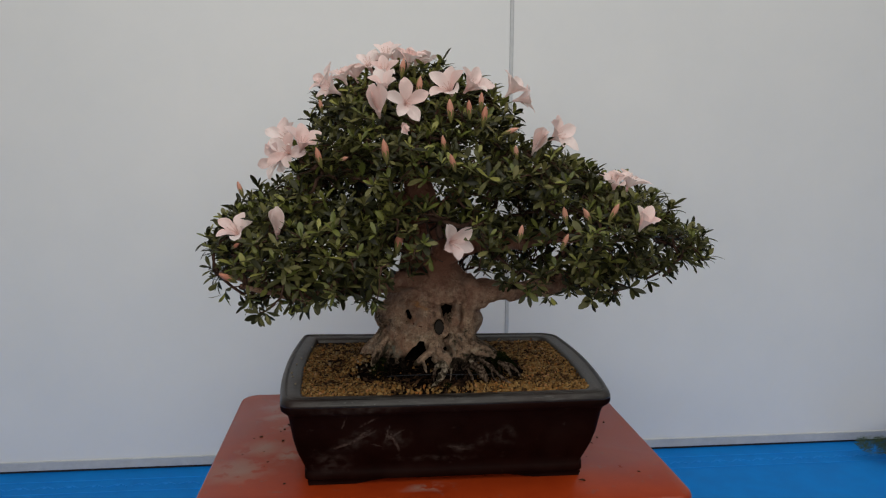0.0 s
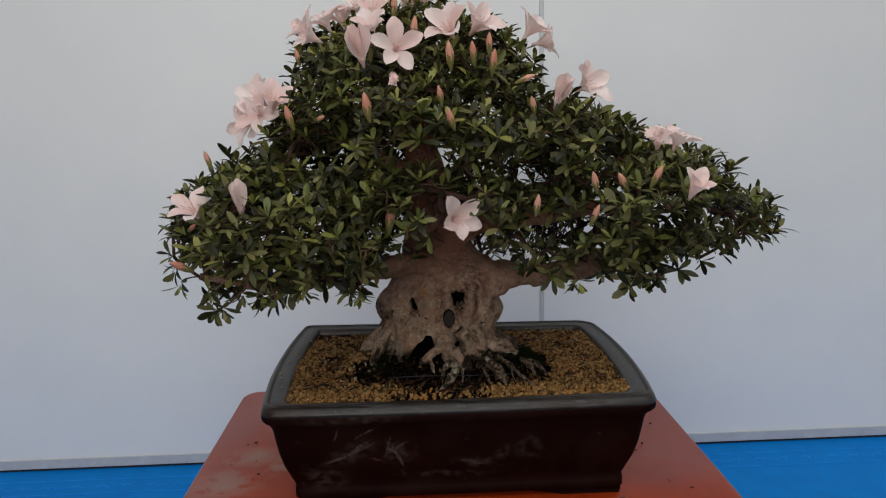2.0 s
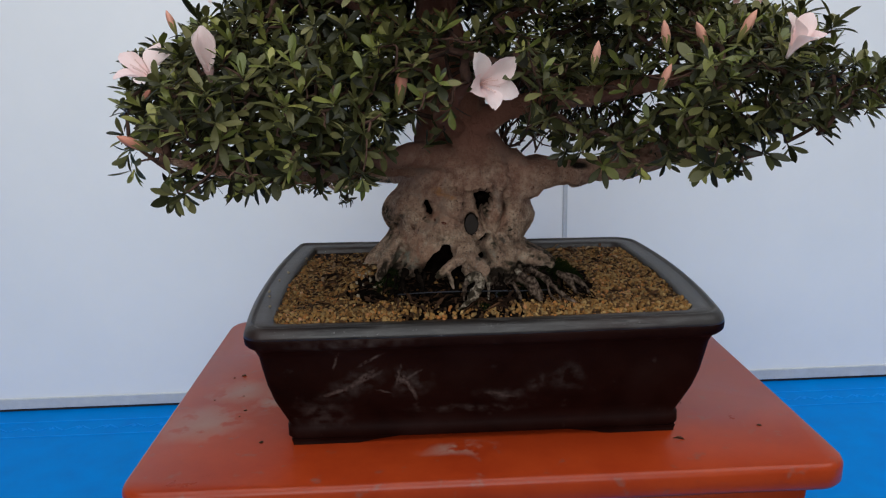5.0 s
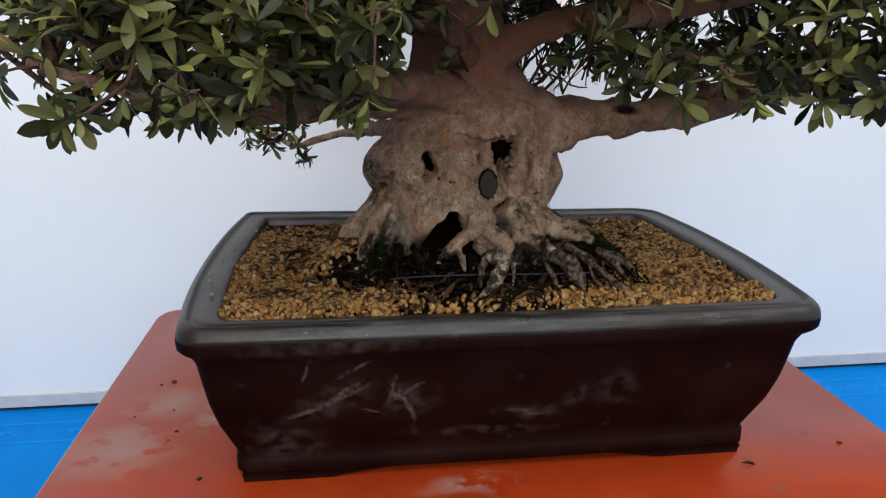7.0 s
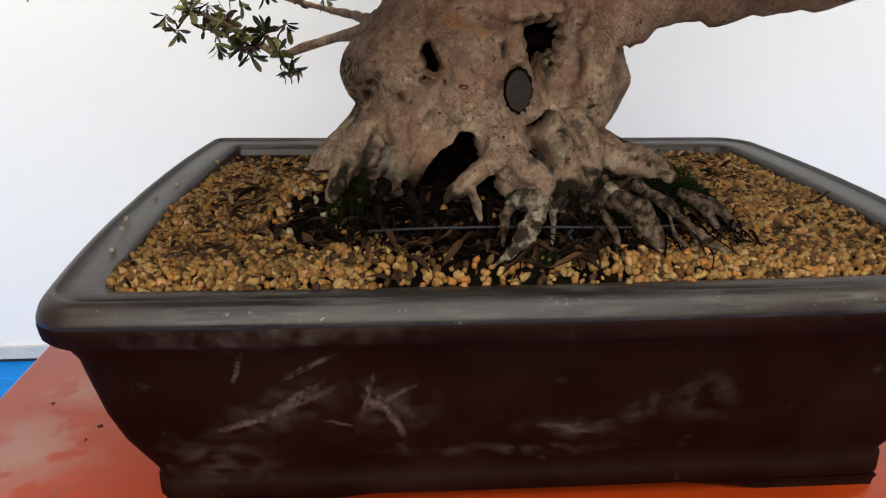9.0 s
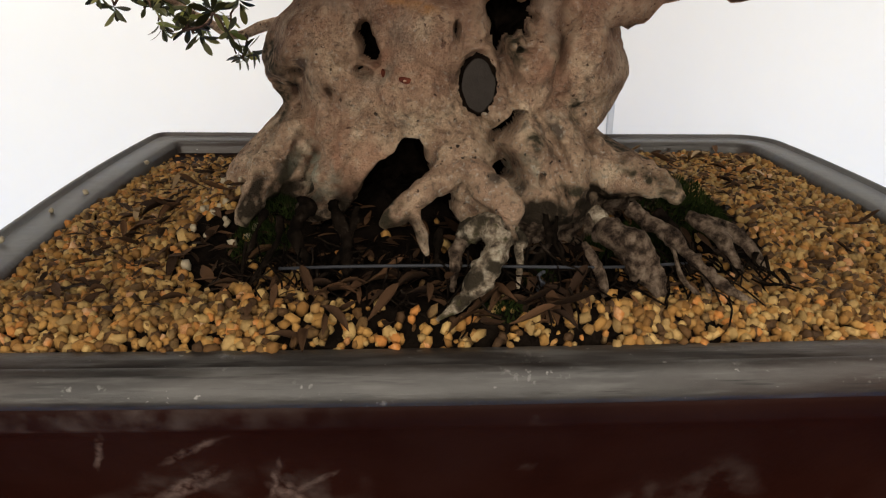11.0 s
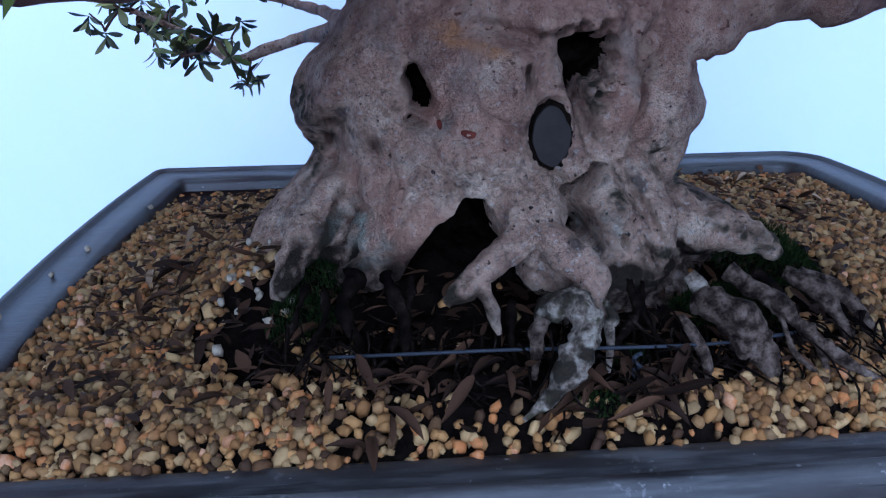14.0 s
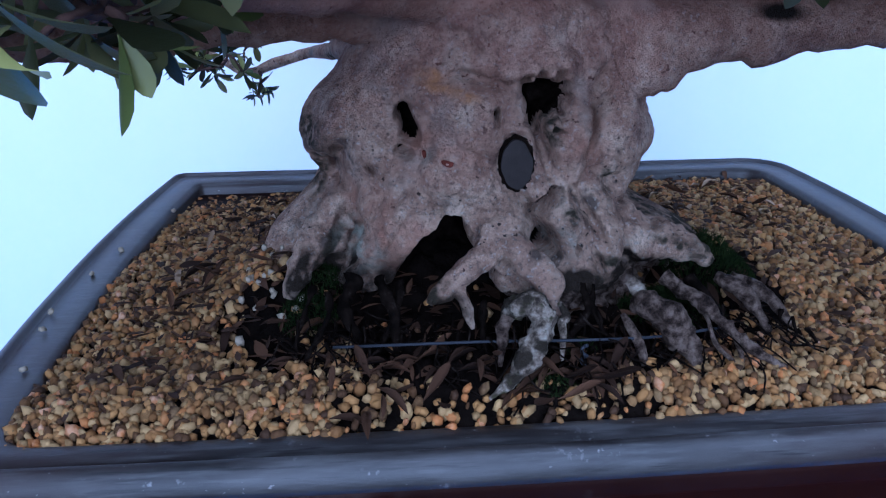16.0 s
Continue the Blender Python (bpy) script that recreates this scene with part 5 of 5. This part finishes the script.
        wv = w * width
        v += [(x, -wv, z + fold * wv), (x, 0, z), (x, wv, z + fold * wv)]
    v.append((1 - 0.1 * bend, 0, -bend))
    for i in range(len(st) - 1):
        a = i * 3
        f += [(a, a + 3, a + 4), (a, a + 4, a + 1), (a + 1, a + 4, a + 5), (a + 1, a + 5, a + 2)]
    a = (len(st) - 1) * 3
    f += [(a, a + 3, a + 1), (a + 1, a + 3, a + 2)]
    return np.array(v), np.array(f)


LEAVES = [leaf_template(b, fo, w) for b, fo, w in ((0.05, 0.35, 0.85), (0.2, 0.25, 0.95), (0.35, 0.3, 0.8), (-0.1, 0.4, 0.85), (0.12, 0.15, 1.1))]
LEAF_ME = [raw_mesh("leaf", v.tolist(), f.tolist()) for v, f in LEAVES]
LV, LF, count, single = [], [], 0, 0
YV, YF, ycount = [], [], 0
for p, ax, size in ROSETTES:
    u = ax.orthogonal().normalized()
    w = ax.cross(u)
    n_l = rng.choice((7, 8, 8, 9, 10)) if size > 0.6 else 5
    ph = rng.uniform(0, 6.28)
    fresh = rng.random() < (0.52 if ax.z > 0.75 else 0.34)
    for k in range(n_l):
        a = ph + 2.4 * k
        open_ = radians(rng.uniform(55, 95)) if k > 4 else radians(rng.uniform(30, 62)) if k > 1 else radians(rng.uniform(8, 30))
        out = u * math.cos(a) + w * math.sin(a)
        d = (out * math.sin(open_) + ax * math.cos(open_) + Vector((0, 0, -0.08))).normalized()
        side = d.cross(ax)
        side = side.normalized() if side.length > 1e-3 else u
        up = side.cross(d)
        length = size * (rng.uniform(0.0165, 0.0265) if k > 1 else rng.uniform(0.01, 0.017))
        m3 = Matrix((d, up.cross(d), up)).transposed()
        base_p = p - ax * (0.004 if k > 4 else 0.0)
        kind = rng.randrange(5)
        if p.y < -0.1 and p.z < 1.42 and single < 300 and k > 1 and rng.random() < 0.2:
            mm = Matrix.Translation(base_p) @ m3.to_4x4() @ Matrix.Scale(length, 4)
            link("leaf", LEAF_ME[kind], M_LEAF, tree, world_pose=mm)
            single += 1
            continue
        V, F = LEAVES[kind]
        W = (V * length) @ np.array(m3).T + np.array(base_p)
        if fresh and k < 4:
            YV.append(W)
            YF.append(F + ycount)
            ycount += len(V)
        else:
            LV.append(W)
            LF.append(F + count)
            count += len(V)
tagged(link("foliage", raw_mesh("foliage", np.vstack(LV).tolist(), np.vstack(LF).tolist()), M_LEAF, tree, "dense small glossy dark green leaves in rosettes"), kind="stuff")
tagged(link("young_foliage", raw_mesh("young_foliage", np.vstack(YV).tolist(), np.vstack(YF).tolist()), M_YOUNG, tree, "fresh yellow-green leaves at the shoot tips"), kind="stuff")


# ---- flowers and buds ----
def petal_mesh(cup, width, ruffle):
    """One petal of length 1 along x that opens outwards from the throat."""
    v, f, nu, nv = [], [], 9, 7
    for i in range(nu):
        s = i / (nu - 1)
        w = width * (0.26 + 0.74 * math.sin(min(1, s * 1.12) ** 0.9 * math.pi * 0.62)) * (1 if s < 0.62 else max(0.05, 1 - ((s - 0.62) / 0.4) ** 2) ** 0.72)
        for j in range(nv):
            t = j / (nv - 1) * 2 - 1
            z = cup * (1 - (1 - s) ** 2) * 0.5 - 0.35 * s * s * (1 - cup) + 0.12 * t * t * w / width + ruffle * math.sin(9 * s + 3 * t) * s * 0.5
            v.append((s, t * w * 0.5, z))
    for i in range(nu - 1):
        for j in range(nv - 1):
            a = i * nv + j
            f.append((a, a + nv, a + nv + 1, a + 1))
    return raw_mesh("petal", v, f)


PETALS = [petal_mesh(0.5, 0.55, 0.07), petal_mesh(0.35, 0.6, 0.1), petal_mesh(0.55, 0.52, 0.08)]
LONG = [petal_mesh(0.9, 0.5, 0.04), petal_mesh(1.0, 0.46, 0.06)]


def throat_mesh():
    rows = [(0.0, 0.0016), (0.004, 0.0022), (0.009, 0.0034), (0.013, 0.005)]
    v, f, n = [], [], 12
    for z, r in rows:
        v += [(r * math.cos(2 * math.pi * k / n), r * math.sin(2 * math.pi * k / n), z) for k in range(n)]
    for i in range(len(rows) - 1):
        for k in range(n):
            k2 = (k + 1) % n
            f.append((i * n + k, i * n + k2, (i + 1) * n + k2, (i + 1) * n + k))
    f.append(tuple(range(n))[::-1])
    return raw_mesh("flower", v, f)


THROAT = throat_mesh()
sv, sf, base = [], [], 0
for k in range(6):
    a = k * 1.05
    pts = [(0, 0, 0.006, 0.0005), (0.003 * math.cos(a), 0.003 * math.sin(a), 0.018, 0.0004), (0.006 * math.cos(a), 0.006 * math.sin(a) - 0.003, 0.028, 0.0004), (0.0066 * math.cos(a), 0.0066 * math.sin(a) - 0.003, 0.0292, 0.0009)]
    v, f_ = tube_data(pts, sides=5, steps=3, base=base)
    sv += v
    sf += f_
    base += len(v)
STAMEN = raw_mesh("stamens", sv, sf)


def frame_of(x, y, z, dx, dy, dz, spin=0.0):
    d = Vector((dx, dy, dz)).normalized()
    return Matrix.Translation((x, y, z)) @ d.to_track_quat("Z", "Y").to_matrix().to_4x4() @ Matrix.Rotation(spin, 4, "Z")


def flower(x, y, z, dx, dy, dz, size=0.032, opening=58, spin=0.3, petals=5):
    """A funnel flower whose mouth looks along (dx, dy, dz); opening: how far its petals lean out, in degrees."""
    m = frame_of(x, y, z - 0.005, dx, dy, dz, spin) @ Matrix.Translation((0, 0, -0.018))
    fl = link("flower", THROAT, M_PETAL, tree, "pale pink funnel-shaped azalea flower", m)
    r = random.Random(int(abs(x * 7919) + abs(z * 104729)))
    for k in range(petals):
        a = 2 * math.pi * k / petals + r.uniform(-0.12, 0.12)
        lift = radians(90 - opening + r.uniform(-9, 9))
        s = size * 0.9 * r.uniform(0.88, 1.1)
        pm = m @ Matrix.Rotation(a, 4, "Z") @ Matrix.Translation((0.003, 0, 0.009)) @ Matrix.Rotation(-lift, 4, "Y") @ Matrix.Scale(s, 4)
        link("petal", (LONG if opening < 35 else PETALS)[k % (2 if opening < 35 else 3)], M_PETAL, fl, world_pose=pm)
    if opening > 40:
        link("stamens", STAMEN, M_STAMEN, fl, "thin pink stamens", m)


def bud_mesh():
    rows = ((0, 0.1), (0.15, 0.14), (0.35, 0.165), (0.55, 0.16), (0.75, 0.12), (0.9, 0.06), (1.0, 0.005))
    v, f, n = [], [], 15
    for i, (s, r) in enumerate(rows):
        for k in range(n):
            a = 2 * math.pi * k / n + 0.9 * s
            rr = r * (1 + 0.09 * math.cos(5 * (2 * math.pi * k / n)))
            v.append((rr * math.cos(a), rr * math.sin(a), s))
    for i in range(len(rows) - 1):
        for k in range(n):
            k2 = (k + 1) % n
            f.append((i * n + k, i * n + k2, (i + 1) * n + k2, (i + 1) * n + k))
    return raw_mesh("bud", v, f)


def calyx_mesh():
    v, f, n = [], [], 10
    for i, (z, r) in enumerate(((-0.25, 0.04), (0.0, 0.12), (0.15, 0.155), (0.36, 0.172))):
        for k in range(n):
            a = 2 * math.pi * k / n
            zz = z + (0.12 if (i == 3 and k % 2) else 0)
            v.append((r * math.cos(a), r * math.sin(a), zz))
    for i in range(3):
        for k in range(n):
            k2 = (k + 1) % n
            f.append((i * n + k, i * n + k2, (i + 1) * n + k2, (i + 1) * n + k))
    return raw_mesh("calyx", v, f)


BUD, CALYX = bud_mesh(), calyx_mesh()


def bud(x, y, z, dx, dy, dz, length=0.027):
    length *= 0.85
    m = frame_of(x, y, z, dx, dy, dz) @ Matrix.Translation((0, 0, -length * 0.5)) @ Matrix.Scale(length, 4)
    b = link("bud", BUD, M_BUD, tree, "closed salmon-pink flower bud", m)
    link("calyx", CALYX, M_CALYX, b, world_pose=m)


for row in FLOWERS:
    flower(*row)
for row in BUDS:
    bud(*row)


# ---- moss, wire, fallen leaves ----
def moss_patch(x, y, rx, ry, n, seed, lift=0.0, label="small cushion of dark green moss on the earth"):
    r = random.Random(seed)
    v, f = [], []
    for k in range(n):
        a, d = r.uniform(0, 6.28), math.sqrt(r.random())
        px, py = x + rx * d * math.cos(a), y + ry * d * math.sin(a)
        pz = soil_z(px, py) + lift * (1 - d * d) * r.uniform(0.3, 1)
        h, w, t = r.uniform(0.0015, 0.004), r.uniform(0.0002, 0.0005), r.uniform(0, 6.28)
        b = len(v)
        v += [(px - w * math.cos(t), py - w * math.sin(t), pz), (px + w * math.cos(t), py + w * math.sin(t), pz), (px + r.gauss(0, 0.001), py - 0.001 + r.gauss(0, 0.001), pz + h)]
        f.append((b, b + 1, b + 2))
    t_ = thing("moss", x, y, soil_z(x, y), label, "moss", kind="stuff")
    link("moss_tufts", raw_mesh("moss_tufts", v, f), M_MOSS, t_)


moss_patch(0.066, -0.094, 0.028, 0.014, 3800, 1, 0.016)
moss_patch(0.012, -0.125, 0.008, 0.008, 350, 2, 0.004)
moss_patch(-0.115, -0.085, 0.015, 0.014, 1200, 3, 0.01)
moss_patch(-0.005, -0.145, 0.012, 0.007, 400, 4, 0.003)
moss_patch(0.098, -0.05, 0.03, 0.026, 5200, 5, 0.02, "dark green moss growing against the foot of the trunk")
moss_patch(-0.108, -0.066, 0.012, 0.012, 900, 6, 0.008)

wire = thing("tie_wire", 0, -0.13, 1.134, "thin black tie wire stretched over the earth", "wire")
tube("strand", [(-0.1, -0.122, 1.134, 0.0007), (-0.07, -0.128, 1.137, 0.0007), (-0.03, -0.131, 1.138, 0.0007), (0.01, -0.134, 1.138, 0.0007), (0.045, -0.132, 1.1365, 0.0007), (0.085, -0.12, 1.133, 0.0007)], M_WIRE, wire, sides=8, steps=6)
tube("twist", [(0.011 + 0.0012 * math.cos(k * 1.3), -0.138 + 0.0012 * math.sin(k * 1.3), 1.1375 - 0.0011 * k, 0.0008) for k in range(10)], M_WIRE, wire, sides=7, steps=3)

DEAD = [raw_mesh("fallen_leaf", v.tolist(), f.tolist()) for v, f in (leaf_template(b, fo, w) for b, fo, w in ((0.45, 1.3, 0.62), (-0.4, 1.1, 0.75), (0.3, 1.7, 0.6), (0.6, 0.8, 0.8)))]
TAN = [me.copy() for me in DEAD]
rng = random.Random(77)


def fallen(x, y, turn, length, tilt=0.1, kind=0, z=None, lab="dry brown fallen leaf lying on the gravel"):
    z = soil_z(x, y) + 0.004 if z is None else z
    m = Matrix.Translation((x, y, z)) @ Euler((rng.uniform(-0.3, 0.3), -tilt, turn)).to_matrix().to_4x4() @ Matrix.Scale(length, 4)
    tagged(link("fallen_leaf", DEAD[kind], M_DEAD, world_pose=m), lab, "leaf", "fallen leaves")


fallen(-0.104, -0.128, 1.2, 0.02, 0.3, 0)
fallen(-0.083, -0.139, 2.0, 0.016, 0.2, 1)
fallen(-0.075, -0.132, 0.2, 0.013, 0.3, 2)
fallen(-0.07, -0.14, 0.9, 0.016, 0.5, 3)
fallen(-0.075, -0.148, -0.7, 0.014, 0.2, 1)
fallen(-0.045, -0.14, 0.1, 0.015, 0.2, 2)
fallen(-0.03, -0.136, 0.8, 0.014, 0.4, 0)
fallen(-0.084, -0.157, -1.55, 0.02, 0.35, 2, 1.1225, "dry brown fallen leaf hanging over the pot rim")
fallen(-0.006, -0.158, -2.3, 0.018, 0.03, 1, 1.125, "dry brown fallen leaf hanging over the pot rim")
fallen(-0.008, -0.145, 0.1, 0.018, 0.3, 3)
fallen(0.0, -0.146, -0.5, 0.016, 0.2, 1)
fallen(0.004, -0.14, 0.9, 0.014, 0.6, 0)
fallen(0.03, -0.142, 0.9, 0.013, 0.3, 2)
fallen(-0.1, -0.158, 0.1, 0.017, 0.1, 3)
fallen(-0.024, -0.154, 0.3, 0.019, 0.2, 1)
fallen(-0.012, -0.152, 1.1, 0.017, 0.5, 2)
fallen(0.012, -0.15, -0.9, 0.016, 0.3, 0)
fallen(-0.004, -0.156, 0.0, 0.018, 0.1, 1)
fallen(-0.06, -0.146, 1.0, 0.019, 0.3, 0)
for k in range(26):
    fallen(rng.uniform(-0.095, 0.03), rng.uniform(-0.156, -0.126), rng.uniform(0, 6.28), rng.uniform(0.011, 0.019), rng.uniform(0.0, 0.3), rng.randrange(4))
RUST = [me.copy() for me in DEAD]
for x, y, turn, length, tilt in ((0.004, -0.15, 0.5, 0.02, 0.3), (0.0, -0.148, 2.2, 0.022, 0.15), (0.012, -0.149, -0.6, 0.021, 0.1), (0.006, -0.145, 1.4, 0.018, 0.6), (-0.012, -0.152, 3.3, 0.02, 0.1), (0.02, -0.146, 0.9, 0.017, 0.2), (-0.065, -0.141, 2.6, 0.018, 0.2), (-0.05, -0.139, 0.8, 0.02, 0.3), (-0.08, -0.147, -0.9, 0.02, 0.1)):
    m = Matrix.Translation((x, y, soil_z(x, y) + 0.006)) @ Euler((rng.uniform(-0.4, 0.4), -tilt, turn)).to_matrix().to_4x4() @ Matrix.Scale(length, 4)
    tagged(link("fallen_leaf", RUST[rng.randrange(4)], M_RUST, world_pose=m), "rust-brown curled fallen leaf lying before the roots", "leaf", "fallen leaves")
fallen(-0.118, -0.105, 0.9, 0.022, 0.4, 0)
fallen(-0.13, -0.122, 0.4, 0.015, 0.2, 0)
fallen(-0.15, -0.135, 0.5, 0.014, 0.2, 2)
fallen(-0.1, -0.146, 1.5, 0.012, 0.2, 1)
for k in range(62):
    if k % 3:
        x, y = rng.uniform(-0.22, -0.11), rng.uniform(-0.11, 0.155)
    else:
        x, y = rng.uniform(0.08, 0.215), rng.uniform(-0.13, 0.155)
    fallen(x, y, rng.uniform(0, 6.28), rng.uniform(0.008, 0.016), rng.uniform(-0.1, 0.3), rng.randrange(4))

litter_rng = random.Random(91)
for k in range(44):
    x, y = (litter_rng.uniform(-0.2, -0.11), litter_rng.uniform(-0.125, 0.03)) if k < 30 else (litter_rng.uniform(0.08, 0.2), litter_rng.uniform(0.03, 0.155))
    m = Matrix.Translation((x, y, soil_z(x, y) + 0.0045)) @ Euler((litter_rng.uniform(-0.4, 0.4), -litter_rng.uniform(0, 0.3), litter_rng.uniform(0, 6.28))).to_matrix().to_4x4() @ Matrix.Scale(litter_rng.uniform(0.012, 0.021), 4)
    if k % 5 in (0, 3):
        tagged(link("fallen_leaf", RUST[k % 4], M_RUST, world_pose=m), "rust-brown curled fallen leaf lying on the gravel", "leaf", "fallen leaves")
    else:
        tagged(link("fallen_leaf", DEAD[k % 4], M_DEAD, world_pose=m), "dry brown fallen leaf lying on the gravel", "leaf", "fallen leaves")

for k in range(26):
    x, y = (rng.uniform(0.07, 0.21), rng.uniform(0.06, 0.155)) if k < 18 else (rng.uniform(-0.2, -0.12), rng.uniform(-0.02, 0.11))
    m = Matrix.Translation((x, y, soil_z(x, y) + 0.005)) @ Euler((rng.uniform(-0.3, 0.3), -rng.uniform(0, 0.3), rng.uniform(0, 6.28))).to_matrix().to_4x4() @ Matrix.Scale(rng.uniform(0.009, 0.017), 4)
    tagged(link("fallen_leaf", TAN[rng.randrange(4)], M_CHIP, world_pose=m), "pale tan curled dry leaf lying on the gravel", "leaf", "fallen leaves")

# Crumbled leaf litter and bark bits between the grains.
lv, lf = [], []
for k in range(2600):
    x, y = rng.uniform(-0.22, 0.22), rng.uniform(-0.142, 0.165)
    if ((x + 0.02) / 0.085) ** 2 + (y / 0.075) ** 2 < 1 or (k % 3 and not (x < -0.08 and y > -0.11 or y > 0.03 or bare(x, y) > 0.3)):
        continue
    V, F = LEAVES[rng.randrange(5)]
    L_ = rng.uniform(0.004, 0.015)
    m3 = Euler((rng.uniform(-0.5, 0.5), rng.uniform(-0.35, 0.35), rng.uniform(0, 6.28))).to_matrix()
    lf.append(F + 19 * len(lv))
    lv.append((V * (L_, L_ * rng.uniform(0.4, 1.2), L_)) @ np.array(m3).T + (x, y, soil_z(x, y) + rng.uniform(0.001, 0.0042)))
litter = thing("leaf_litter", 0, 0, RIM, "scattered dark brown leaf crumbs among the gravel", "leaf litter", kind="stuff")
link("crumbs", raw_mesh("crumbs", np.vstack(lv).tolist(), np.vstack(lf).tolist()), M_DEAD, litter)

# Stray grains on the rim and specks on the stand.
GRITS = [pebble_mesh(k) for k in (41, 42, 43)]
for me in GRITS:
    me.materials.append(M_GRIT)
for x, y in ((-0.252, 0.046), (-0.258, 0.01), (-0.262, -0.04), (-0.258, -0.06), (-0.25, -0.1), (-0.238, 0.12)):
    m = Matrix.Translation((x, y, RIM + 0.0005)) @ turn_matrix(rng).to_4x4() @ Matrix.Diagonal((0.0024, 0.0018, 0.0018, 1))
    tagged(link("stray_pebble", GRITS[rng.randrange(3)], M_GRIT, world_pose=m), "pale gravel grain lying on the pot rim", "pebble", "stray pebbles")
SPECK = pebble_mesh(99)
SPECK.materials.append(M_DEAD)
for k in range(20):
    x, y = (rng.uniform(-0.37, -0.25), rng.uniform(-0.13, 0.26)) if k < 15 else (rng.uniform(0.25, 0.36), rng.uniform(-0.18, 0.1))
    s = rng.uniform(0.001, 0.0028)
    m = Matrix.Translation((x, y, TABLE + s * 0.4)) @ Matrix.Rotation(rng.uniform(0, 3), 4, "Z") @ Matrix.Diagonal((s * 1.5, s, s * 0.5, 1))
    tagged(link("debris_speck", SPECK, M_DEAD, world_pose=m), "dark crumb of plant debris on the red stand", "debris", "debris specks")
tagged(link("fallen_leaf", DEAD[2], M_CALYX, world_pose=Matrix.Translation((0.215, -0.152, TABLE + 0.002)) @ Matrix.Scale(0.016, 4)), "yellowed fallen leaf on the red stand", "leaf", "fallen leaves")

# ---- the neighbouring bonsai on the bench ----
neighbour = thing("juniper_bonsai", 1.375, 0.5, BENCH, "small dark green juniper bonsai in a low dark tray", "bonsai tree")
tray = [rounded_loop(0.1 - b, -0.07 + b, 0.07 - b, z, 0.01, corner=3, edge=3) for b, z in ((0.012, BENCH), (0.0, BENCH + 0.03), (0.004, BENCH + 0.03), (0.008, BENCH + 0.022))]
for lp in tray:
    for p in lp:
        p.x, p.y = p.x + 1.405, p.y + 0.48
link("tray", loft("tray", tray, True, True), M_CLAY, neighbour, "low dark clay tray")
tube("stem", [(1.415, 0.48, BENCH + 0.015, 0.014), (1.385, 0.49, BENCH + 0.06, 0.011), (1.335, 0.5, BENCH + 0.075, 0.007), (1.295, 0.52, BENCH + 0.07, 0.003)], M_TWIG, neighbour, lumps=0.3)
v, f = [], []
rng = random.Random(8)
for k in range(5000):
    d = Vector((rng.gauss(0, 1), rng.gauss(0, 1), rng.gauss(0, 1))).normalized() * rng.random() ** 0.4
    c = Vector(rng.choice(((1.315, 0.53, BENCH + 0.06), (1.375, 0.5, BENCH + 0.09), (1.275, 0.55, BENCH + 0.05))))
    p = c + Vector((d.x * 0.05, d.y * 0.045, d.z * 0.02))
    q = (d + Vector((0, 0, 0.6))).normalized() * rng.uniform(0.004, 0.009)
    s = q.orthogonal().normalized() * 0.0009
    b = len(v)
    v += [p - s, p + s, p + q]
    f.append((b, b + 1, b + 2))
tagged(link("needles", raw_mesh("needles", v, f), M_JUNIPER, neighbour, "dark green juniper needles"), kind="stuff")
